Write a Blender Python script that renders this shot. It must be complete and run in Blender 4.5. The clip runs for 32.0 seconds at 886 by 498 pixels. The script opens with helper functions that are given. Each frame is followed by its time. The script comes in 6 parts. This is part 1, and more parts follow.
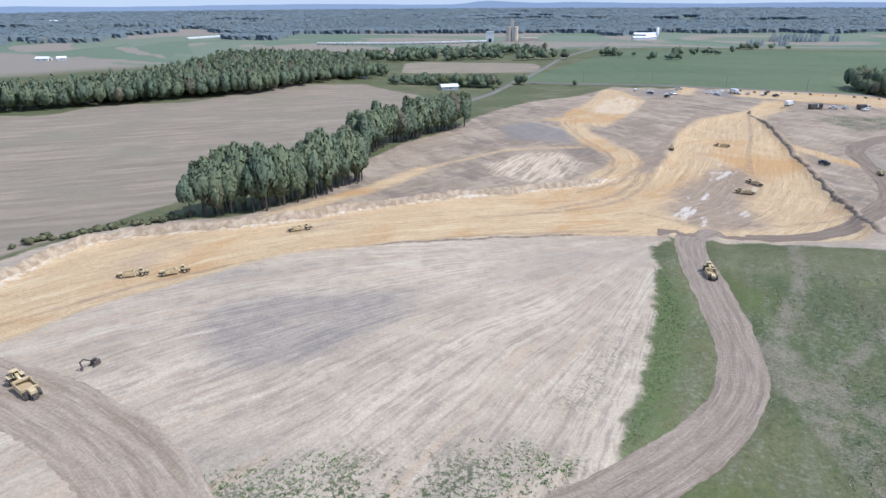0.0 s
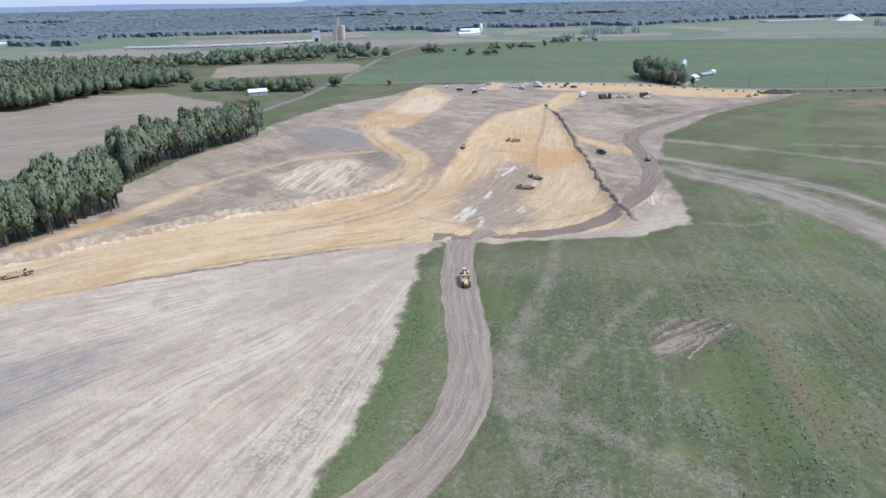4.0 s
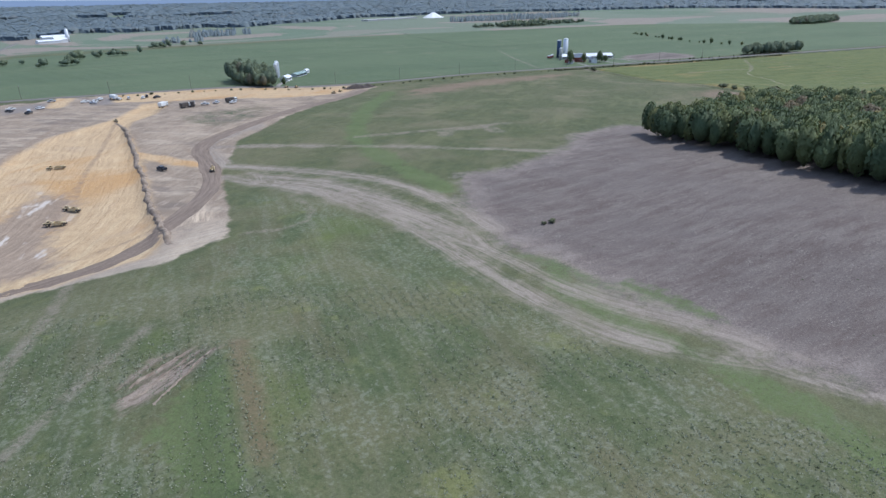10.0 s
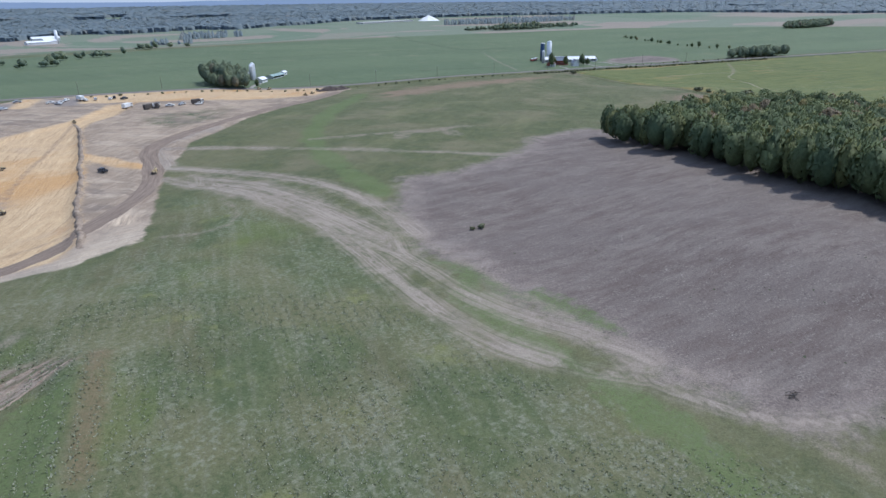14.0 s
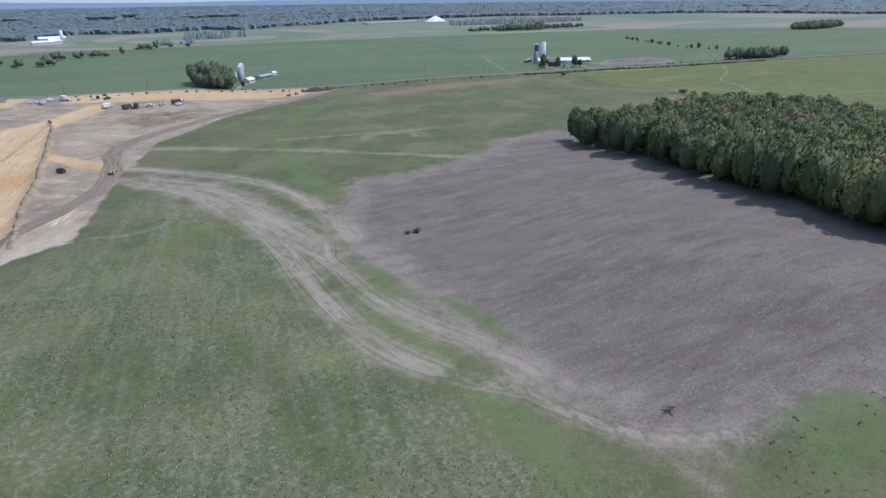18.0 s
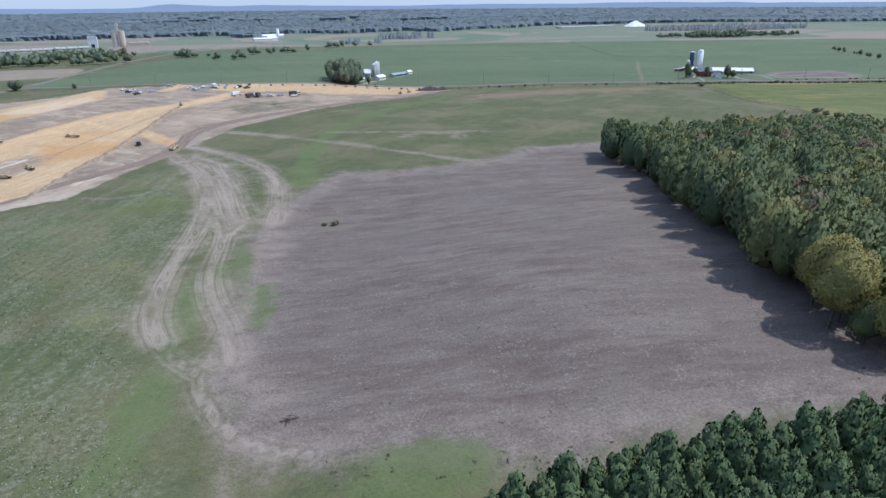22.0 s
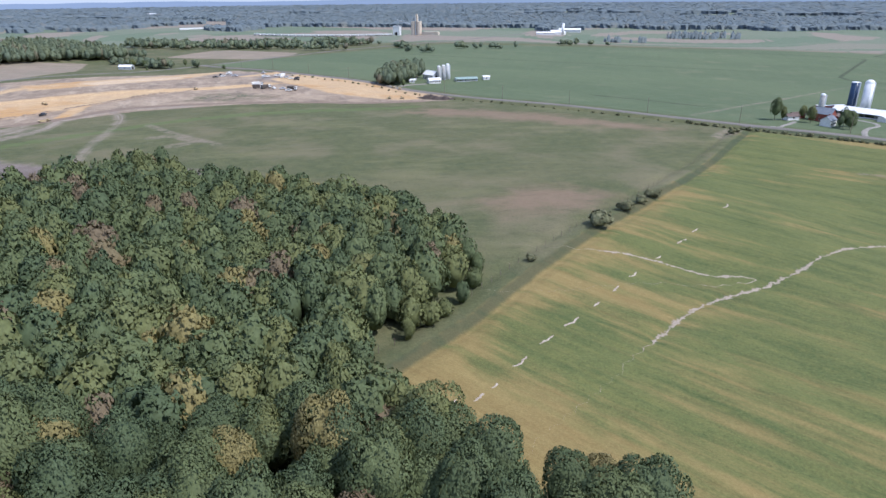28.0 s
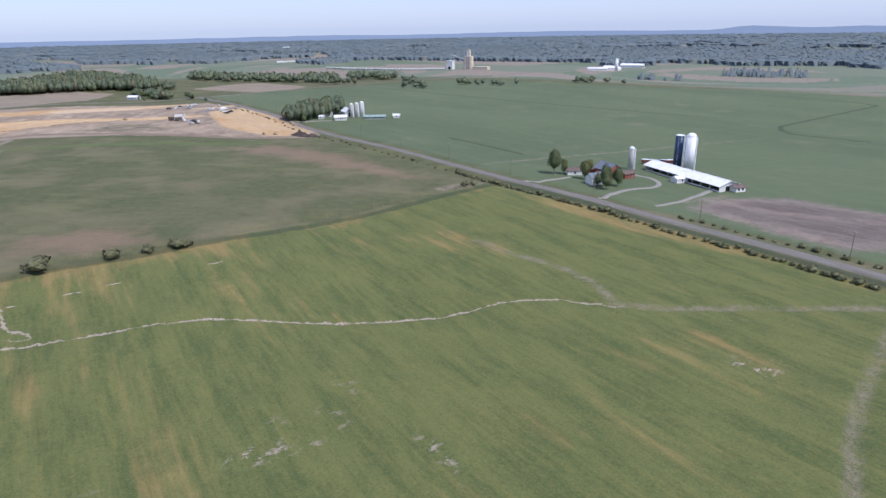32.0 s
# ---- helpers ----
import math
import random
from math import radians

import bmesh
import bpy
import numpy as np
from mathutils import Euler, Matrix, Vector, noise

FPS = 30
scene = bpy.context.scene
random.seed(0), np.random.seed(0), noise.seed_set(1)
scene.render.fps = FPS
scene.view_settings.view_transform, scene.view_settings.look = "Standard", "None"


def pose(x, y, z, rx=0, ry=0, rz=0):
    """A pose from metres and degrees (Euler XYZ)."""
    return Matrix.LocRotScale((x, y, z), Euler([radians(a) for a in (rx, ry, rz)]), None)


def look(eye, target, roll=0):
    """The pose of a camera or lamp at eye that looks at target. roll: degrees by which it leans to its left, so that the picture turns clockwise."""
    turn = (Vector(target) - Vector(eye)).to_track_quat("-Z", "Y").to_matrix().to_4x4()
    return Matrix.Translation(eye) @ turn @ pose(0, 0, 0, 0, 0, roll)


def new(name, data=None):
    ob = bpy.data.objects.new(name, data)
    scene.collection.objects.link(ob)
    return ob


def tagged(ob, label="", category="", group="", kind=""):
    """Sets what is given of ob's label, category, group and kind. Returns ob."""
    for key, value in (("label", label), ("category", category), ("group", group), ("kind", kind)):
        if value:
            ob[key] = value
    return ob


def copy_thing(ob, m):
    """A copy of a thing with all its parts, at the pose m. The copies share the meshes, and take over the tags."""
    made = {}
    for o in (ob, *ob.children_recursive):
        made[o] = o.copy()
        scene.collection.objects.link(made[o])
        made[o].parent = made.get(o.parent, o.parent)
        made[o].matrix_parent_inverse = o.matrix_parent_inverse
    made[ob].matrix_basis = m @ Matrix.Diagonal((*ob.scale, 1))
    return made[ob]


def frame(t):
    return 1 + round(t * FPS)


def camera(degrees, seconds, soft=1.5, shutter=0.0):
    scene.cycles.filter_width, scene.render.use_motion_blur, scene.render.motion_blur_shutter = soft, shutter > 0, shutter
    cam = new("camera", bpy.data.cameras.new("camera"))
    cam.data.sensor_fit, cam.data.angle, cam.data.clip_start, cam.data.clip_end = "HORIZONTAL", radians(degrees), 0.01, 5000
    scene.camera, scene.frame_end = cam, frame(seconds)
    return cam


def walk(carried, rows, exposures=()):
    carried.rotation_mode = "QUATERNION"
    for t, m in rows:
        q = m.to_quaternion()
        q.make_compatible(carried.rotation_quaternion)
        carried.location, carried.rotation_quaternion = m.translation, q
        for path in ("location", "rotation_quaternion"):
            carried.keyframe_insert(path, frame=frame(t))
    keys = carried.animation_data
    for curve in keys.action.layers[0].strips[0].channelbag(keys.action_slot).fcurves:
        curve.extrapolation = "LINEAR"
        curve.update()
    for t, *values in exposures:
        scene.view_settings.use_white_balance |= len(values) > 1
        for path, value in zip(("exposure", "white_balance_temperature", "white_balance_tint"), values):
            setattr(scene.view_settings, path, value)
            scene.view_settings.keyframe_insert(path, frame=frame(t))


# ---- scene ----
cam = camera(71.3, 32.0)
PATH = [
    (0, (1.15, 0.95, 36.74), (0.67, 56.57, 14.24), -0.30),
    (0.5, (3.46, 2.11, 36.77), (4.24, 57.73, 14.27), -0.40),
    (1, (5.71, 3.16, 36.90), (8.29, 58.69, 14.31), -0.60),
    (1.5, (7.91, 4.17, 36.91), (12.83, 59.52, 14.29), -0.70),
    (2, (10.35, 4.91, 36.97), (16.92, 60.08, 14.35), -0.90),
    (2.5, (12.43, 5.44, 37.06), (20.14, 60.43, 14.38), -0.80),
    (4.5, (21.23, 6.32, 37.40), (35.78, 59.84, 14.54), -0.90),
    (5, (23.45, 6.39, 37.42), (40.28, 59.25, 14.53), -0.80),
    (5.5, (25.79, 6.51, 37.20), (45.11, 58.50, 14.31), -0.80),
    (6, (27.94, 6.22, 37.10), (50.28, 57.01, 14.27), -0.80),
    (6.5, (30.06, 5.72, 37.52), (55.53, 54.95, 14.51), -0.80),
    (7, (31.98, 5.11, 37.66), (59.52, 53.20, 14.62), -0.80),
    (7.5, (33.89, 4.12, 37.88), (63.95, 50.62, 14.76), -0.90),
    (8, (35.93, 3.50, 37.86), (68.10, 48.56, 14.76), -0.90),
    (8.5, (37.91, 2.71, 37.76), (72.02, 46.33, 14.66), -0.90),
    (9, (39.68, 1.67, 37.90), (75.51, 43.89, 14.73), -0.90),
    (9.5, (41.53, 0.91, 37.84), (78.82, 41.80, 14.65), -0.90),
    (10, (43.30, 0.04, 37.76), (82.02, 39.52, 14.54), -0.80),
    (10.5, (44.92, -0.89, 37.66), (84.16, 38.14, 14.46), -0.80),
    (11, (46.46, -1.78, 37.52), (85.67, 37.31, 14.36), -0.80),
    (11.5, (48.18, -2.47, 37.09), (87.27, 36.73, 13.99), -0.80),
    (12, (49.70, -3.45, 36.96), (88.97, 35.64, 13.89), -0.70),
    (12.5, (51.19, -4.45, 36.97), (90.25, 34.82, 13.90), -0.70),
    (13, (52.75, -5.51, 36.92), (91.67, 33.91, 13.88), -0.70),
    (13.5, (54.34, -6.57, 36.74), (93.10, 33.06, 13.73), -0.60),
    (14, (55.85, -7.58, 36.72), (94.49, 32.19, 13.77), -0.60),
    (14.5, (57.36, -8.68, 36.63), (95.82, 31.25, 13.68), -0.60),
    (16.5, (63.40, -12.79, 36.56), (101.40, 27.59, 13.64), -0.60),
    (17, (64.63, -14.07, 36.65), (102.55, 26.40, 13.73), -0.60),
    (17.5, (66.07, -15.23, 36.61), (103.87, 25.36, 13.72), -0.70),
    (18, (67.31, -16.44, 36.67), (105.02, 24.21, 13.78), -0.60),
    (18.5, (68.75, -17.57, 36.58), (106.35, 23.20, 13.69), -0.60),
    (19, (70.13, -18.65, 36.46), (107.66, 22.18, 13.63), -0.60),
    (19.5, (71.42, -19.85, 36.54), (108.88, 21.10, 13.71), -0.60),
    (20, (72.78, -21.00, 36.44), (110.16, 20.01, 13.61), -0.60),
    (20.5, (75.52, -23.21, 36.32), (112.72, 17.95, 13.49), -0.60),
    (21, (85.88, -31.16, 36.18), (122.57, 10.53, 13.44), -0.60),
    (21.5, (98.19, -38.27, 35.73), (130.53, 6.96, 13.17), -0.60),
    (22, (111.47, -45.00, 35.69), (133.40, 6.15, 13.28), -0.50),
    (22.5, (127.10, -48.44, 36.06), (135.95, 6.51, 13.68), -0.40),
    (23, (144.45, -50.45, 36.86), (151.23, 4.75, 14.34), -0.50),
    (23.5, (161.37, -52.40, 37.12), (167.19, 2.86, 14.50), -0.50),
    (24, (177.86, -53.34, 37.54), (182.99, 1.95, 14.80), -0.50),
    (24.5, (194.99, -54.82, 38.20), (198.32, 0.57, 15.33), -0.40),
    (24.7, (202.28, -54.55, 38.33), (203.66, 0.77, 15.47), -0.48),
    (24.9, (209.57, -54.29, 38.47), (203.78, 0.79, 15.61), -0.77),
    (25, (213.22, -54.16, 38.53), (206.73, 0.92, 15.67), -0.80),
    (25.5, (231.14, -50.16, 38.62), (222.62, 4.68, 15.79), -0.80),
    (27.5, (305.76, -36.10, 38.93), (290.34, 17.18, 16.01), -0.60),
    (28, (323.44, -30.34, 39.17), (307.38, 22.73, 16.25), -0.60),
    (28.2, (330.47, -28.04, 39.38), (314.39, 24.64, 15.71), -0.61),
    (28.4, (337.50, -25.74, 39.59), (321.30, 24.96, 11.87), -0.70),
    (28.5, (341.02, -24.59, 39.70), (324.81, 26.02, 11.83), -0.70),
    (28.7, (347.57, -22.64, 39.86), (331.32, 28.12, 12.35), -0.69),
    (28.9, (354.14, -20.69, 40.01), (336.77, 32.62, 18.72), -0.51),
    (29, (357.42, -19.72, 40.09), (340.02, 33.69, 19.00), -0.50),
    (29.5, (373.83, -13.96, 39.90), (351.15, 37.95, 20.07), -0.40),
    (30, (390.17, -6.26, 40.69), (364.73, 44.26, 20.71), -0.70),
    (30.5, (405.58, 2.71, 40.86), (376.81, 51.43, 20.82), -0.60),
    (31, (420.74, 12.22, 41.09), (391.58, 60.67, 21.02), -0.90),
    (31.5, (435.16, 21.64, 41.36), (405.85, 69.94, 21.20), -0.90),
    (32, (451.22, 32.28, 41.45), (421.22, 80.16, 21.24), -1.10),
]
walk(cam, [(t, look(eye, target, roll)) for t, eye, target, roll in PATH], [(0, 0.85, 5650, 10), (5, 0.79, 5600, 10), (9, 0.64, 5550, 10), (20.5, 0.64, 5550, 10), (24.5, 0.95, 5650, 11), (28, 0.9, 5750, 15), (30.5, 0.72, 5850, 18), (32, 0.7, 5850, 18)])

UNIT = 0.6  # metres to one unit of the plan

# ---- light -----------------------------------------------------------------
SUN_TO = Vector((0.985, -0.17, 0.0)).normalized()
SUN_EL = radians(56)
world = bpy.data.worlds.new("world")
scene.world = world
world.use_nodes = True
wn = world.node_tree
sky = wn.nodes.new("ShaderNodeTexSky")
sky.sky_type = "NISHITA"
sky.sun_disc = False
sky.sun_elevation = SUN_EL
sky.sun_rotation = math.atan2(SUN_TO.x, SUN_TO.y)
sky.air_density, sky.dust_density, sky.ozone_density, sky.altitude = 1.0, 1.0, 1.5, 300
wn.links.new(sky.outputs[0], wn.nodes["Background"].inputs[0])
wn.nodes["Background"].inputs[1].default_value = 0.04
# even veil of a hazy day over the clear sky
veil = wn.nodes.new("ShaderNodeBackground")
veil.inputs[0].default_value = (0.205, 0.25, 0.345, 1)
both = wn.nodes.new("ShaderNodeAddShader")
wn.links.new(wn.nodes["Background"].outputs[0], both.inputs[0])
wn.links.new(veil.outputs[0], both.inputs[1])
wn.links.new(both.outputs[0], wn.nodes["World Output"].inputs[0])
sun = new("sun", bpy.data.lights.new("sun", "SUN"))
sun.data.energy, sun.data.angle, sun.data.color = 2.5, radians(0.8), (1.0, 0.945, 0.86)
to_sun = Vector((SUN_TO.x * math.cos(SUN_EL), SUN_TO.y * math.cos(SUN_EL), math.sin(SUN_EL)))
sun.matrix_world = Matrix.Translation((300, 0, 300)) @ to_sun.to_track_quat("Z", "Y").to_matrix().to_4x4()

# ---- node helpers ----------------------------------------------------------


class Nodes:
    """Short forms for the nodes of one material."""

    def __init__(self, name, rough=0.9):
        self.m = bpy.data.materials.new(name)
        self.m.use_nodes = True
        self.t = self.m.node_tree
        self.b = self.t.nodes["Principled BSDF"]
        self.b.inputs["Roughness"].default_value = rough
        self.b.inputs["Specular IOR Level"].default_value = 0.2
        back = self.t.nodes.new("ShaderNodeVectorMath")
        back.operation = "SCALE"
        back.inputs["Scale"].default_value = 1 / UNIT
        self.t.links.new(self.t.nodes.new("ShaderNodeNewGeometry").outputs["Position"], back.inputs[0])
        self.pos = back.outputs[0]

    def put(self, sock, v):
        if isinstance(v, (int, float)):
            sock.default_value = v
        elif isinstance(v, tuple):
            sock.default_value = (*v, 1.0) if len(v) == 3 and sock.type == "RGBA" else v
        else:
            self.t.links.new(v, sock)

    def math(self, op, a, b=0.0, c=0.0, clamp=False):
        n = self.t.nodes.new("ShaderNodeMath")
        n.operation, n.use_clamp = op, clamp
        for s, v in zip(n.inputs, (a, b, c)):
            self.put(s, v)
        return n.outputs[0]

    def ramp(self, v, lo, hi, a=0.0, b=1.0):
        n = self.t.nodes.new("ShaderNodeMapRange")
        n.interpolation_type = "SMOOTHSTEP"
        for i, x in enumerate((v, lo, hi, a, b)):
            self.put(n.inputs[i], x)
        return n.outputs[0]

    def noise(self, scale, detail=3.0, vec=None, rough=0.6, warp=0.0):
        n = self.t.nodes.new("ShaderNodeTexNoise")
        self.put(n.inputs["Vector"], vec if vec is not None else self.pos)
        n.inputs["Scale"].default_value = scale
        n.inputs["Detail"].default_value = detail
        n.inputs["Roughness"].default_value = rough
        n.inputs["Distortion"].default_value = warp
        return n.outputs["Fac"]

    def mapped(self, scale, turn=0.0, vec=None):
        n = self.t.nodes.new("ShaderNodeMapping")
        n.vector_type = "TEXTURE"
        self.put(n.inputs["Vector"], vec if vec is not None else self.pos)
        n.inputs["Rotation"].default_value = (0, 0, radians(turn))
        n.inputs["Scale"].default_value = scale
        return n.outputs[0]

    def vec(self, x, y, z=0.0):
        n = self.t.nodes.new("ShaderNodeCombineXYZ")
        for s, v in zip(n.inputs, (x, y, z)):
            self.put(s, v)
        return n.outputs[0]

    def split(self, v):
        n = self.t.nodes.new("ShaderNodeSeparateXYZ")
        self.put(n.inputs[0], v)
        return n.outputs

    def mix(self, f, a, b, kind="MIX"):
        n = self.t.nodes.new("ShaderNodeMix")
        n.data_type, n.blend_type = "RGBA", kind
        self.put(n.inputs["Factor"], f)
        self.put(n.inputs[6], a)
        self.put(n.inputs[7], b)
        return n.outputs[2]

    def attr(self, name):
        n = self.t.nodes.new("ShaderNodeAttribute")
        n.attribute_name = name
        return n.outputs["Fac"]

    def object_random(self):
        return self.t.nodes.new("ShaderNodeObjectInfo").outputs["Random"]

    def island_random(self):
        return self.t.nodes.new("ShaderNodeNewGeometry").outputs["Random Per Island"]

    def bump(self, h, strength=0.3, dist=0.1):
        n = self.t.nodes.new("ShaderNodeBump")
        n.inputs["Strength"].default_value = strength
        n.inputs["Distance"].default_value = dist * UNIT
        self.put(n.inputs["Height"], h)
        self.t.links.new(n.outputs[0], self.b.inputs["Normal"])

    def color(self, c):
        self.put(self.b.inputs["Base Color"], c)
        return self.m


def plain(name, a, b, scale=1.0, rough=0.7, metal=0.0, fine=0.12):
    """A two-tone worn surface: broad patches and a fine grain."""
    n = Nodes(name, rough)
    c = n.mix(n.ramp(n.noise(scale, 4), 0.35, 0.65), a, b)
    g = n.ramp(n.noise(scale * 14, 2), 0.2, 0.8, 1 - fine, 1 + fine)
    n.b.inputs["Metallic"].default_value = metal
    n.put(n.b.inputs["Roughness"], n.ramp(n.noise(scale * 3, 2), 0.3, 0.7, max(rough - 0.12, 0.05), min(rough + 0.1, 1)))
    return n.color(n.mix(1.0, c, n.vec(g, g, g), "MULTIPLY"))


# ---- the lie of the land ---------------------------------------------------
# broad rises and hollows: x, y, height
LAND = np.array([
    (-20, 78, 3.1), (114, 101, .7), (95, 89, 0), (195, 8, -2.2), (197, 72, -4.2), (222, 106, -6.8), (172, 163, -3.8),
    (192, 248, -7.9), (92, 221, -8), (90, 282, -3), (62, 348, -1.7), (334, 173, -5.4), (255, 474, -6.5), (382, 412, -11),
    (605, 338, -8.8), (606, 249, -10.4), (651, 186, -12.3), (565, 121, -8.7), (550, 185, -6.8), (533, 143, -5), (54, 563, -9),
    (84, 187, -8.2), (250, 12, 5), (222, 0, -.3), (130, 47, -1.6), (66, 113, -3), (0, 0, 3)])
LAND_FAR = np.array([
    (325, -10, 2), (-150, 250, -3), (700, 420, -10), (-100, 1000, -13), (600, 1200, -13), (1300, 1000, -10), (900, 250, -9),
    (1000, -200, -9), (400, -200, 0), (-300, 0, 2)])
LAND = np.vstack([LAND, LAND_FAR])


def land(x, y):
    top, low = 0.0, 0.0
    for px, py, pz in LAND:
        w = 1 / ((x - px) ** 2 + (y - py) ** 2 + 400.0) ** 1.5
        top, low = top + w * pz, low + w
    return top / low


def to_line(x, y, pts):
    """Distance from the places to a broken line."""
    best = np.full(np.shape(x), 1e9)
    for (ax, ay), (bx, by) in zip(pts, pts[1:]):
        dx, dy = bx - ax, by - ay
        k = np.clip(((x - ax) * dx + (y - ay) * dy) / (dx * dx + dy * dy + 1e-9), 0, 1)
        best = np.minimum(best, np.hypot(x - ax - k * dx, y - ay - k * dy))
    return best


def inside(x, y, pts):
    """Signed distance to a closed outline, positive inside."""
    ring = list(pts) + [pts[0]]
    d = to_line(x, y, ring)
    odd = np.zeros(np.shape(x), bool)
    for (ax, ay), (bx, by) in zip(ring, ring[1:]):
        if ay != by:
            odd ^= ((ay > y) != (by > y)) & (x < (bx - ax) * (y - ay) / (by - ay) + ax)
    return np.where(odd, d, -d)


def smooth(pts, n=2):
    """Rounds the corners of an open line."""
    for _ in range(n):
        out = [pts[0]]
        for (ax, ay), (bx, by) in zip(pts, pts[1:]):
            out += [(.75 * ax + .25 * bx, .75 * ay + .25 * by), (.25 * ax + .75 * bx, .25 * ay + .75 * by)]
        pts = out + [pts[-1]]
    return pts


def step(v, lo, hi):
    k = np.clip((v - lo) / (hi - lo), 0, 1)
    return k * k * (3 - 2 * k)


SITE = [(72, 181), (84, 176), (103, 172), (125, 163), (147, 167), (168, 212), (188, 255), (217, 294), (277, 338), (364, 396), (404, 414),
        (402, 428), (366, 452), (315, 474), (261, 498), (197, 514), (137, 528), (101, 475), (58, 427), (20, 365), (6, 330),
        (-20, 298), (-36, 262), (-36, 235), (-47, 209), (-62, 188), (-85, 181), (-104, 172), (-115, 150), (-122, 110), (-130, 40),
        (-120, -60), (10, -60), (12, 58), (25, 70), (31, 83), (38, 99), (46, 120), (57, 151), (62, 168)]
SAND = [(-110, 60), (-90, 92), (-75, 118), (-62, 130), (-42, 152), (-13, 163), (12, 173), (38, 178), (60, 181), (80, 182), (101, 175),
        (124, 172), (133, 180), (139, 200), (145, 224), (166, 289), (186, 362), (196, 382), (214, 398), (246, 447), (228, 450),
        (190, 396), (151, 366), (124, 328), (98, 268), (86, 250), (72, 250), (60, 241), (48, 236), (18, 224), (-16, 208), (-41, 192),
        (-53, 184), (-66, 178), (-82, 175), (-97, 171), (-104, 158), (-106, 147), (-109, 128), (-114, 100)]
GREY_FLOOR = [(84, 192), (106, 190), (108, 211), (130, 251), (121, 266), (105, 250), (92, 236), (80, 212)]
SAND_STRIP = [(225, 504), (300, 472), (385, 436), (395, 424), (372, 411), (359, 408), (303, 414), (272, 432), (240, 450), (215, 470)]
SAND_UPPER = [(55, 351), (83, 364), (119, 491), (139, 507), (140, 440), (109, 372), (86, 331)]
SAND_HILL = [(18, 262), (37, 280), (53, 281), (60, 261), (49, 243), (34, 236), (20, 245)]
S_CURVE = smooth([(132, 509), (102, 420), (75, 364), (68, 330), (74, 294), (82, 268), (75, 252), (59, 238)])
SAND_WAY = smooth([(-60, 178), (-53, 186), (-43, 202), (-28, 221), (-18, 235), (-9, 251)])
BROWN = [(243, 166), (263, 157), (308, 160), (334, 173), (350, 172), (376, 168), (390, 60), (340, -40), (290, -34), (250, -24), (227, -19), (209, -11),
         (193, -2), (185, 5), (184, 20), (185, 33), (189, 50), (194, 72), (200, 104), (219, 140)]
CROP = [(495, 46), (504, 70), (515, 104), (532, 146), (557, 206), (603, 337), (663, 322), (704, 305), (747, 288), (776, 274), (1000, 180),
        (1000, -400), (620, -400), (590, -60), (552, 10), (517, 32)]
WEEDY = [(76, 165), (60, 160), (50, 130), (30, 85), (14, 60), (10, 40), (20, -90), (175, -90), (178, 10), (172, 55), (174, 80), (180, 105), (186, 130), (184, 190), (172, 205), (150, 164), (125, 158), (100, 165)]
STRAW = [(-125, 130), (-108, 172), (-92, 200), (-45, 290), (2, 372), (-20, 480), (-70, 545), (-140, 500), (-175, 432), (-232, 420),
         (-240, 375), (-290, 380), (-900, 420), (-900, -200), (-140, -100)]
TAN = [(-45, 643), (93, 653), (110, 735), (-48, 770)]
STRIP_GREEN = [(59, 150), (57, 136), (54, 118), (46, 101), (39, 88), (31, 76), (24, 68), (31, 84), (38, 100), (46, 121), (56, 151)]
GREEN_BAND = smooth([(387, 380), (330, 330), (285, 285), (262, 256), (246, 222), (234, 186), (226, 156)])
GREEN_DITCH = smooth([(196, 84), (187, 78), (182, 63), (179, 48), (178, 36), (175, 25), (172, 14), (166, 2), (160, -12)])
TRACK_OUT = smooth([(190, 258), (207, 230), (216, 190), (218, 162), (214, 136), (209, 118)])
TRACK_OUT_FADE = smooth([(209, 118), (201, 92), (197, 70), (193, 48), (190, 28), (187, 10), (183, -8), (176, -24)])
TRACK_IN = smooth([(182, 240), (190, 190), (192, 150), (188, 120), (181, 95), (176, 74), (174, 56), (176, 44)])
TRACK_TAIL = smooth([(187, 44), (181.5, 28), (183.5, 15), (188, 5), (196, -1)])
TRACK_MID = smooth([(190, 180), (196, 130), (193, 103), (187, 78), (187, 60), (189, 46), (188, 30)])
TRACK_THIN = smooth([(205, 290), (222, 278), (248, 242), (276, 196), (300, 162)])
TRACK_LOOP = smooth([(150, 166), (166, 158), (178, 168), (182, 190)])
TRACK_WEED = smooth([(65, 106), (74, 119), (88, 138), (95, 152), (104, 172)])
TRACK_CROSS = smooth([(66, 92), (82, 105), (98, 117), (107, 123)])
PALE_STRIP = [(262, 255), (292, 237), (338, 217)]
PALE_END = [(334, 176), (352, 168)]
HAUL = smooth([(90, 190), (78, 184), (73, 170), (67, 148), (63, 126), (59.5, 108), (54, 93), (44, 80.5), (29, 68), (12, 57), (-10, 45), (-40, 30)])
HAUL_LOOP = smooth([(70, 190), (88, 184), (104, 181), (126, 184), (150, 202), (170, 227), (186, 262), (195, 298), (228, 320), (311, 366), (386, 408)])
HAUL_WEST = smooth([(-110, 102), (-72, 88), (-56, 79), (-43, 69.5), (-32, 58), (-22, 43), (-14, 24), (-10, -10)])
